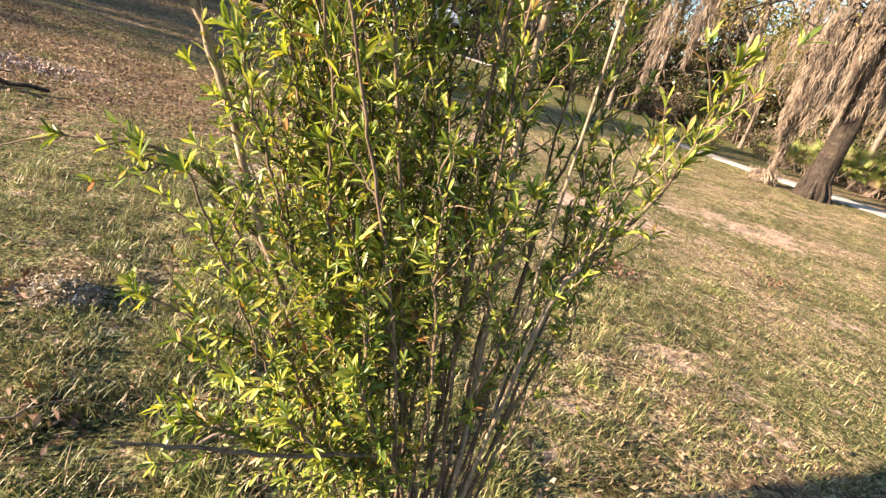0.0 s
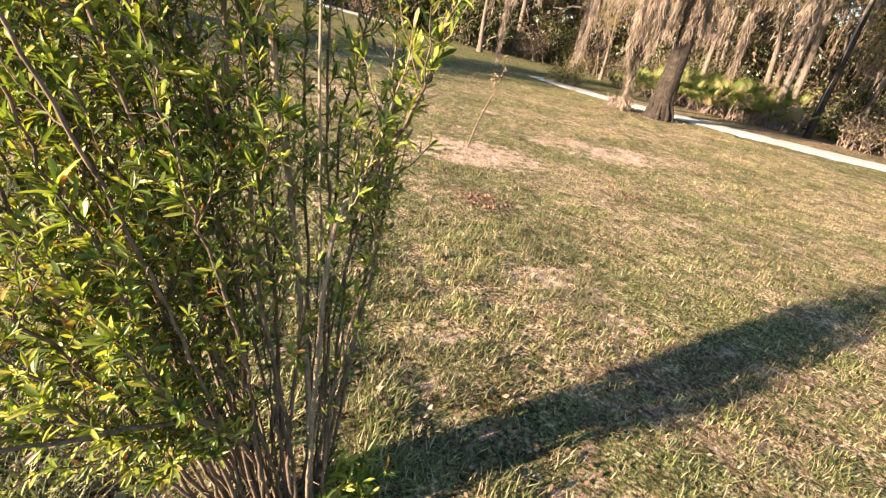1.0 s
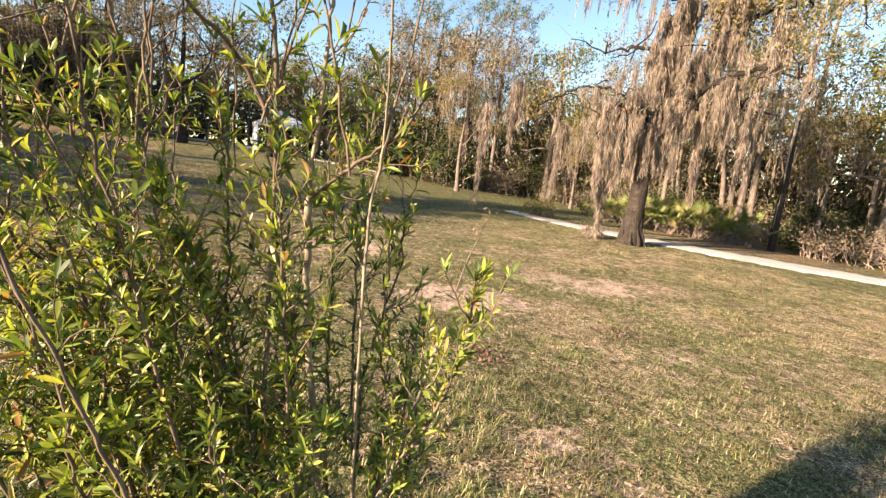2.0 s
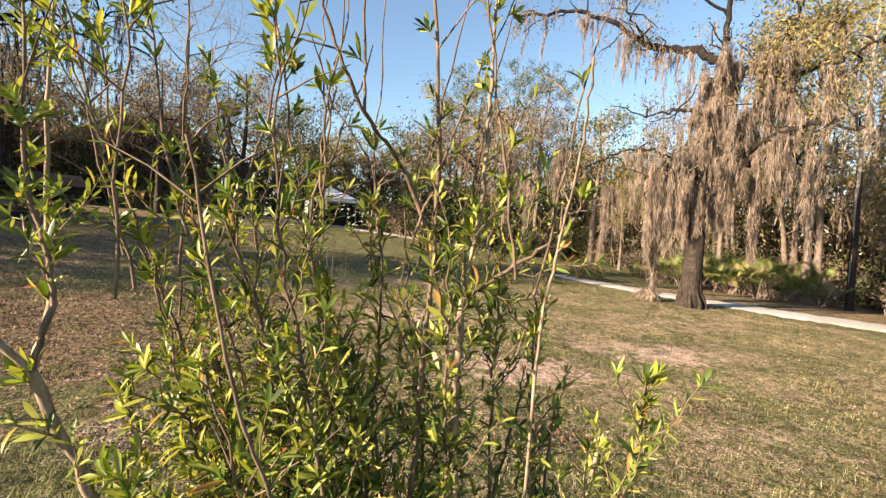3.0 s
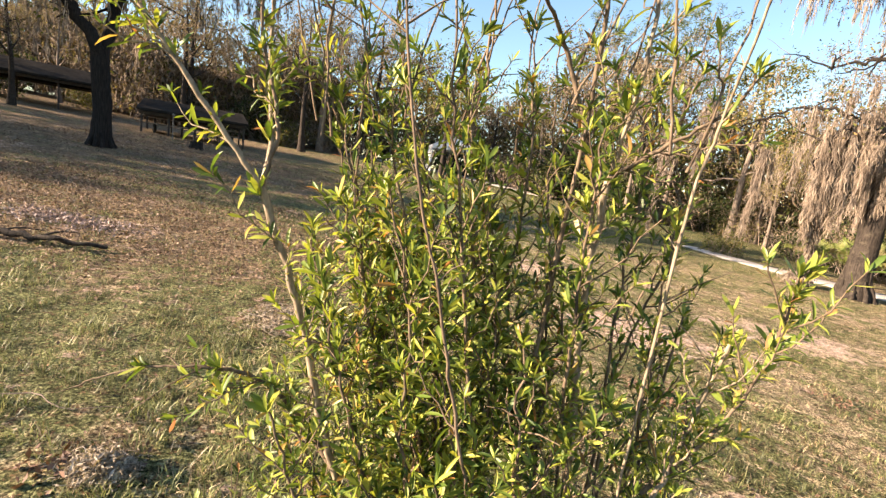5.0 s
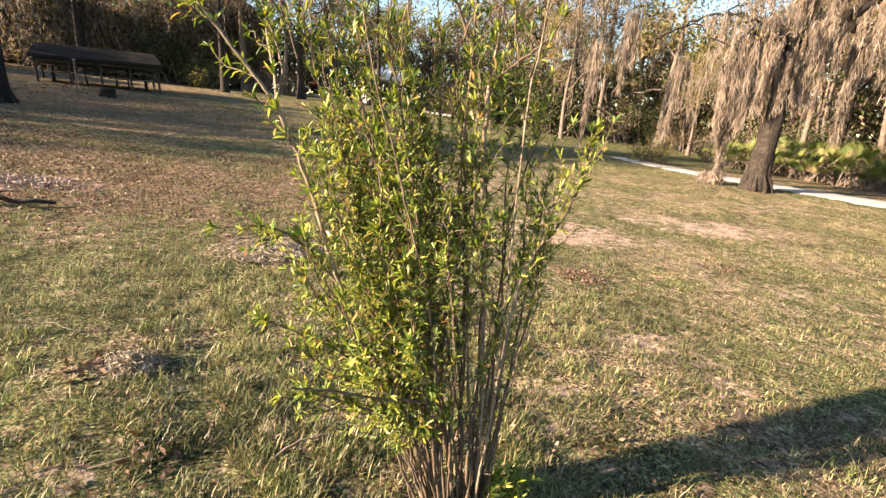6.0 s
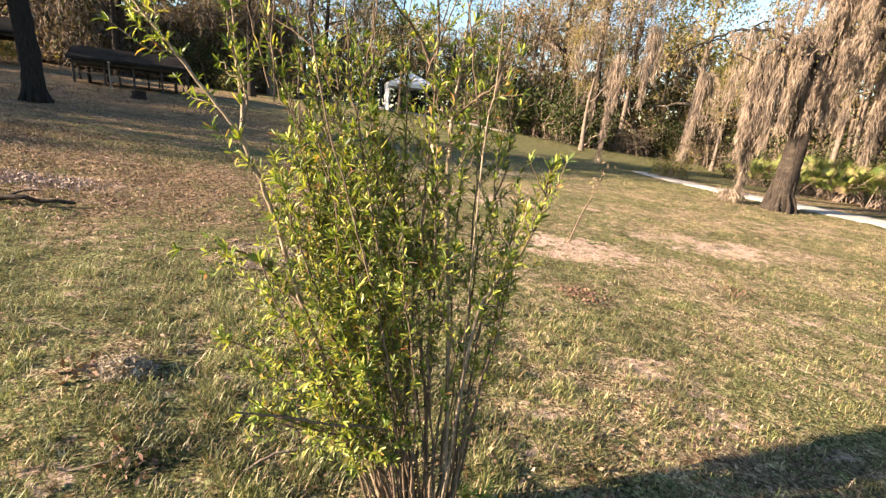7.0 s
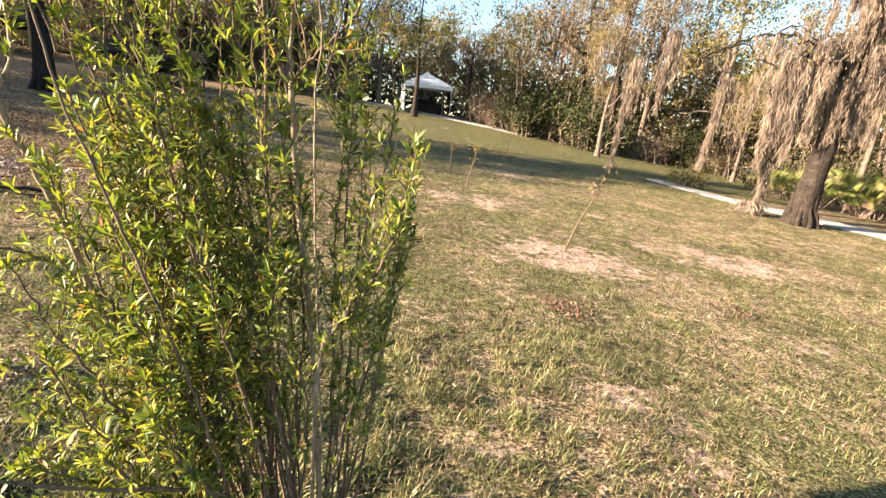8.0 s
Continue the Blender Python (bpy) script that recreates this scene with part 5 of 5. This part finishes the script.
# ---- small things on the lawn ----
def build_sapling(x, y, tall, lean, leaf, n, label):
    rng = np.random.default_rng(int(abs(x) * 100 + y * 7))
    s = thing("sapling", spot(x, y), label, "sapling", "young planted saplings")
    g = Geo()
    top = np.array((lean[0], lean[1], tall))
    p = spline([(0, 0, -0.04), top * 0.4 + rng.normal(size=3) * 0.02, top * 0.75 + rng.normal(size=3) * 0.02, top], 12)
    tube(g, p, np.linspace(0.016, 0.006, 12), 6)
    tips = []
    for k in range(8):
        u = rng.uniform(0.55, 1.0)
        at = np.array([np.interp(u * 11, np.arange(12), p[:, c]) for c in range(3)])
        w = unit(rng.normal(size=3) + (0, 0, 0.8))
        e = at + w * rng.uniform(0.08, 0.22)
        tube(g, np.stack([at, (at + e) / 2 + (0, 0, 0.01), e]), [0.004, 0.003, 0.002], 4)
        tips += [e, (at + e) / 2]
    part("stem", g, STEM, s)
    tips = np.array(tips)
    part("foliage", cards(Geo(), tips[rng.integers(0, len(tips), n)] + rng.normal(size=(n, 3)) * 0.045, 0.07, rng, 0.4), leaf, s, kind="stuff")


build_sapling(2.27, 6.15, 1.05, (0.38, 0.1), BROWN, 26, "thin leaning bare sapling in a sandy patch")
build_sapling(0.9, 9.6, 1.0, (0.12, 0.0), GOLD, 46, "young sapling with a few yellowing leaves")
build_sapling(2.14, 13.9, 1.35, (0.1, 0.0), GOLD, 60, "young sapling with sparse yellow-green leaves")
build_sapling(0.55, 12.0, 0.8, (0.0, 0.0), BROWN, 30, "small twiggy sapling with dry leaves")
for x, y, tall in ((-1.0, 12.2, 1.0), (-0.7, 12.6, 0.85), (-0.5, 11.6, 1.1), (-1.3, 13.0, 0.9), (-0.2, 12.3, 0.75)):
    build_sapling(x, y, tall, (0.03, 0.0), BROWN, 10, "thin dark leafless sapling in the shade")


def build_branch():
    rng = np.random.default_rng(8)
    b = thing("fallen_branch", spot(-4.6, 4.75), "dark fallen branch lying on dry grass", "branch")
    z = lambda x, y, h: (x + 4.6, y - 4.75, float(height(x, y) - height(-4.6, 4.75)) + h)
    g = Geo()
    p = spline([z(-6.0, 4.35, 0.05), z(-5.3, 4.5, 0.10), z(-4.9, 4.62, 0.07), z(-4.45, 4.68, 0.09), z(-4.0, 4.86, 0.05)], 22)
    p[1:-1] += rng.normal(size=(20, 3)) * 0.012
    tube(g, p, np.linspace(0.055, 0.02, 22), 8, 0.06, rng)
    for k in (5, 9, 14, 17):
        w = unit(np.array((rng.normal(), rng.normal(), 0.35)))
        tube(g, spline([p[k], p[k] + w * 0.2, p[k] + w * 0.42 + (0, 0, -0.08)], 6), np.linspace(0.016, 0.004, 6), 5)
    part("limb", g, OAK_BARK, b)


build_branch()


def build_stick(points, r, label):
    rng = np.random.default_rng(int(abs(points[0][0]) * 1000))
    x0, y0 = points[0][:2]
    s = thing("stick", spot(x0, y0), label, "stick", "dry sticks on the lawn")
    p = spline([(x - x0, y - y0, float(height(x, y) - height(x0, y0)) + h) for x, y, h in points], 12)
    p[1:-1] += rng.normal(size=(10, 3)) * 0.004
    part("twig", tube(Geo(), p, np.linspace(r, r * 0.4, 12), 6), TWIG, s)


build_stick([(-0.62, 1.18, 0.02), (-0.5, 1.25, 0.07), (-0.32, 1.33, 0.05)], 0.007, "pale curved dry stick lying on the grass")
build_stick([(-2.45, 2.06, 0.02), (-2.25, 2.2, 0.05), (-2.02, 2.16, 0.03), (-1.78, 2.27, 0.02)], 0.0045, "thin crooked pale stick lying on the grass")
build_stick([(-1.3, 1.1, 0.02), (-1.18, 1.14, 0.05), (-1.1, 1.24, 0.04), (-0.98, 1.28, 0.02)], 0.004, "short pale stick lying on the grass")
build_stick([(0.35, 0.80, 0.03), (0.42, 0.82, 0.11), (0.46, 0.80, 0.22)], 0.004, "bent dry twig standing at the bush's foot")
build_stick([(-1.1, 3.5, 0.03), (-0.8, 3.45, 0.06), (-0.4, 3.5, 0.03)], 0.007, "pale dry stick beside a heap of moss")


def build_heap(x, y, size, flat, label):
    rng = np.random.default_rng(int(abs(x) * 100))
    h = thing("moss_heap", spot(x, y), label, "moss", "fallen moss on the lawn")
    n = 1500
    a, r = rng.uniform(0, 6.28, n), np.sqrt(rng.uniform(0, 1, n)) * size
    c = np.stack([r * np.cos(a) * 1.3, r * np.sin(a), flat * (1 - (r / size) ** 2) * rng.uniform(0.2, 1, n) + 0.01], -1)
    g = Geo()
    for k in range(200):
        p = c[k] + np.cumsum(rng.normal(size=(7, 3)) * (size * 0.12, size * 0.12, 0.008), 0)
        p[:, 2] = np.maximum(p[:, 2], 0.01)
        tube(g, p, 0.0022, 3)
    cards(g, c, 0.04, rng, 0.3)
    part("tangle", g, DRY_MOSS, h, kind="stuff")


def build_chips(x, y):
    rng = np.random.default_rng(23)
    p = thing("wood_chips", spot(x, y), "flat spill of pale pinkish wood chips on dry grass", "wood chips")
    n = 1100
    c = rng.normal(size=(n, 2)) * (0.52, 0.20)
    z = height(x + c[:, 0], y + c[:, 1]) - height(x, y) + rng.uniform(0.01, 0.05, n)
    part("chip", cards(Geo(), np.column_stack([c, z]), 0.045, rng, 0.42), CHIP, p, kind="stuff")


build_chips(-5.25, 5.75)
build_heap(-1.53, 1.82, 0.12, 0.10, "clump of fallen grey moss on the grass")
build_heap(-1.5, 3.95, 0.36, 0.09, "heap of grey-brown fallen moss on sand")


def build_leaf_pile(x, y, n, wide):
    rng = np.random.default_rng(int(abs(x * 100)))
    p = thing("leaf_pile", spot(x, y), "small drift of curled rusty-brown dead leaves on the grass", "leaves", "drifts of dead leaves")
    c = np.column_stack([rng.normal(size=(n, 2)) * wide, rng.uniform(0.015, 0.06, n)])
    part("dead_leaves", cards(Geo(), c, 0.045, rng, 0.5), RUST, p, kind="stuff")


build_leaf_pile(1.78, 3.90, 130, 0.13)
build_leaf_pile(-1.72, 1.78, 60, 0.07)
build_leaf_pile(-1.12, 1.22, 36, 0.07)
build_leaf_pile(3.9, 4.6, 70, 0.12)


def scatter(rng, n, near, far, lo=-0.5, hi=math.pi + 0.5):
    r = np.exp(rng.uniform(math.log(near), math.log(far), n))
    a = rng.uniform(lo, hi, n)
    return r * np.cos(a), r * np.sin(a) - 0.1, r


def build_leaves_on_ground():
    rng = np.random.default_rng(61)
    x, y, r = scatter(rng, 16000, 0.6, 13)
    fx, fy = np.concatenate([rng.uniform(-15, 3, 30000), rng.uniform(-9, 1, 30000)]), np.concatenate([rng.uniform(4, 22, 30000), rng.uniform(3.5, 10, 30000)])
    x, y, r = np.append(x, fx), np.append(y, fy), np.append(r, np.hypot(fx, fy))
    litter = cover(x, y, LITTER_AND_SHADE)
    keep = rng.uniform(size=len(x)) < np.where(np.arange(len(x)) < 16000, 0.30, 0.06) + 1.2 * litter
    x, y, r = x[keep], y[keep], r[keep]
    c = np.stack([x, y, height(x, y) + rng.uniform(0.008, 0.045, len(x))], -1)
    n = len(c)
    d = unit(rng.normal(size=(n, 3)) * (1, 1, 0.5))
    s = unit(np.cross(d, rng.normal(size=(n, 3)) * 0.7 + (0, 0, 1)))
    h = np.cross(s, d)
    l = (rng.uniform(0.012, 0.034, n) * (1 + 0.06 * r))[:, None]
    v = np.stack([c - d * l * 0.5, c + s * l * 0.28 + h * l * 0.15, c + d * l * 0.5 + h * l * 0.1, c - s * l * 0.28 + h * l * 0.15], 1)
    k = np.arange(n)[:, None] * 4
    ob = new("fallen_leaves", Geo().put(v, np.concatenate([k + [0, 1, 2], k + [0, 2, 3]])).mesh("fallen_leaves", DEAD_LEAF))
    tagged(ob, "scattered curled brown leaves on the lawn", "leaves", kind="stuff")


build_leaves_on_ground()


def build_grass():
    rng = np.random.default_rng(71)
    tufts, per = 66000, 8
    x, y, r = scatter(rng, tufts, 0.5, 9, -0.2, math.pi + 0.2)
    fx, fy = rng.uniform(-10, 12, 56000), rng.uniform(1.5, 19, 56000)
    x, y, r = np.append(x, fx), np.append(y, fy), np.append(r, np.hypot(fx, fy))
    tufts = len(x)
    bare = np.maximum(cover(x, y, SANDY) * 0.62, cover(x, y, LITTER_AND_SHADE) * 0.85)
    patchy = 0.5 + 0.5 * np.sin(x * 2.1 + 1.3 * np.sin(y * 1.7)) * np.sin(y * 2.6 + np.sin(x * 3.1))
    clump = np.array([noise.noise(Vector((px * 5.0, py * 5.0, 2.0))) for px, py in zip(x, y)])
    keep = rng.uniform(size=tufts) < np.clip(0.48 + 2.1 * clump + 0.3 * patchy, 0.05, 1) * (1 - np.clip(bare, 0, 0.97))
    x, y, r, clump = x[keep], y[keep], r[keep], clump[keep]
    lush = rng.gamma(5.0, 0.2, len(x)) * (0.85 + 0.3 * (x < 0.5)) * (1 + 0.012 * r) * (1 + 1.1 * clump)
    core = rng.uniform(0.008, 0.028, len(x)) * (1 + 0.10 * r)
    x, y, r, lush, core, clump = (np.repeat(q, per) for q in (x, y, r, lush, core, clump))
    n = len(x)
    x, y = x + rng.normal(size=n) * core, y + rng.normal(size=n) * core
    z = height(x, y) - 0.004
    a = rng.uniform(0, 2 * np.pi, n)
    out = np.stack([np.cos(a), np.sin(a), 0 * a], -1)
    side = np.stack([-np.sin(a), np.cos(a), 0 * a], -1)
    flat = rng.gamma(2.2, 0.55, n)[:, None]
    l = (np.minimum(lush, 1.8) * rng.uniform(0.023, 0.060, n))[:, None]
    w = (rng.uniform(0.0013, 0.0028, n) * (1 + 0.03 * r))[:, None]
    p0 = np.stack([x, y, z], -1)
    p1 = p0 + unit(out * flat * 0.7 + (0, 0, 1)) * l * 0.55
    p2 = p1 + unit(out * flat * 1.2 + (0, 0, 0.75)) * l * 0.5
    v = np.stack([p0, p1 + side * w, p2, p1 - side * w], 1)
    fresh = rng.uniform(size=n) < np.clip(0.66 - 0.035 * x + 0.6 * clump, 0.30, 0.93)
    for name, pick, mat, label in (("grass", fresh, GRASS, "thin patchy green lawn grass"), ("dry_grass", ~fresh, STRAW, "dry straw-coloured grass among the green")):
        q = v[pick]
        k = np.arange(len(q))[:, None] * 4
        near = r[pick] < 3.2
        q[~near, 1] -= (q[~near, 1] + q[~near, 3]) / 2 - q[~near, 0]
        q[~near, 3] = 2 * q[~near, 0] - q[~near, 1]
        g = Geo().put(q, np.concatenate([k[near] + [0, 1, 3], k + [1, 2, 3]]))
        tagged(new(name, g.mesh(name, mat)), label, "grass", kind="stuff")


build_grass()
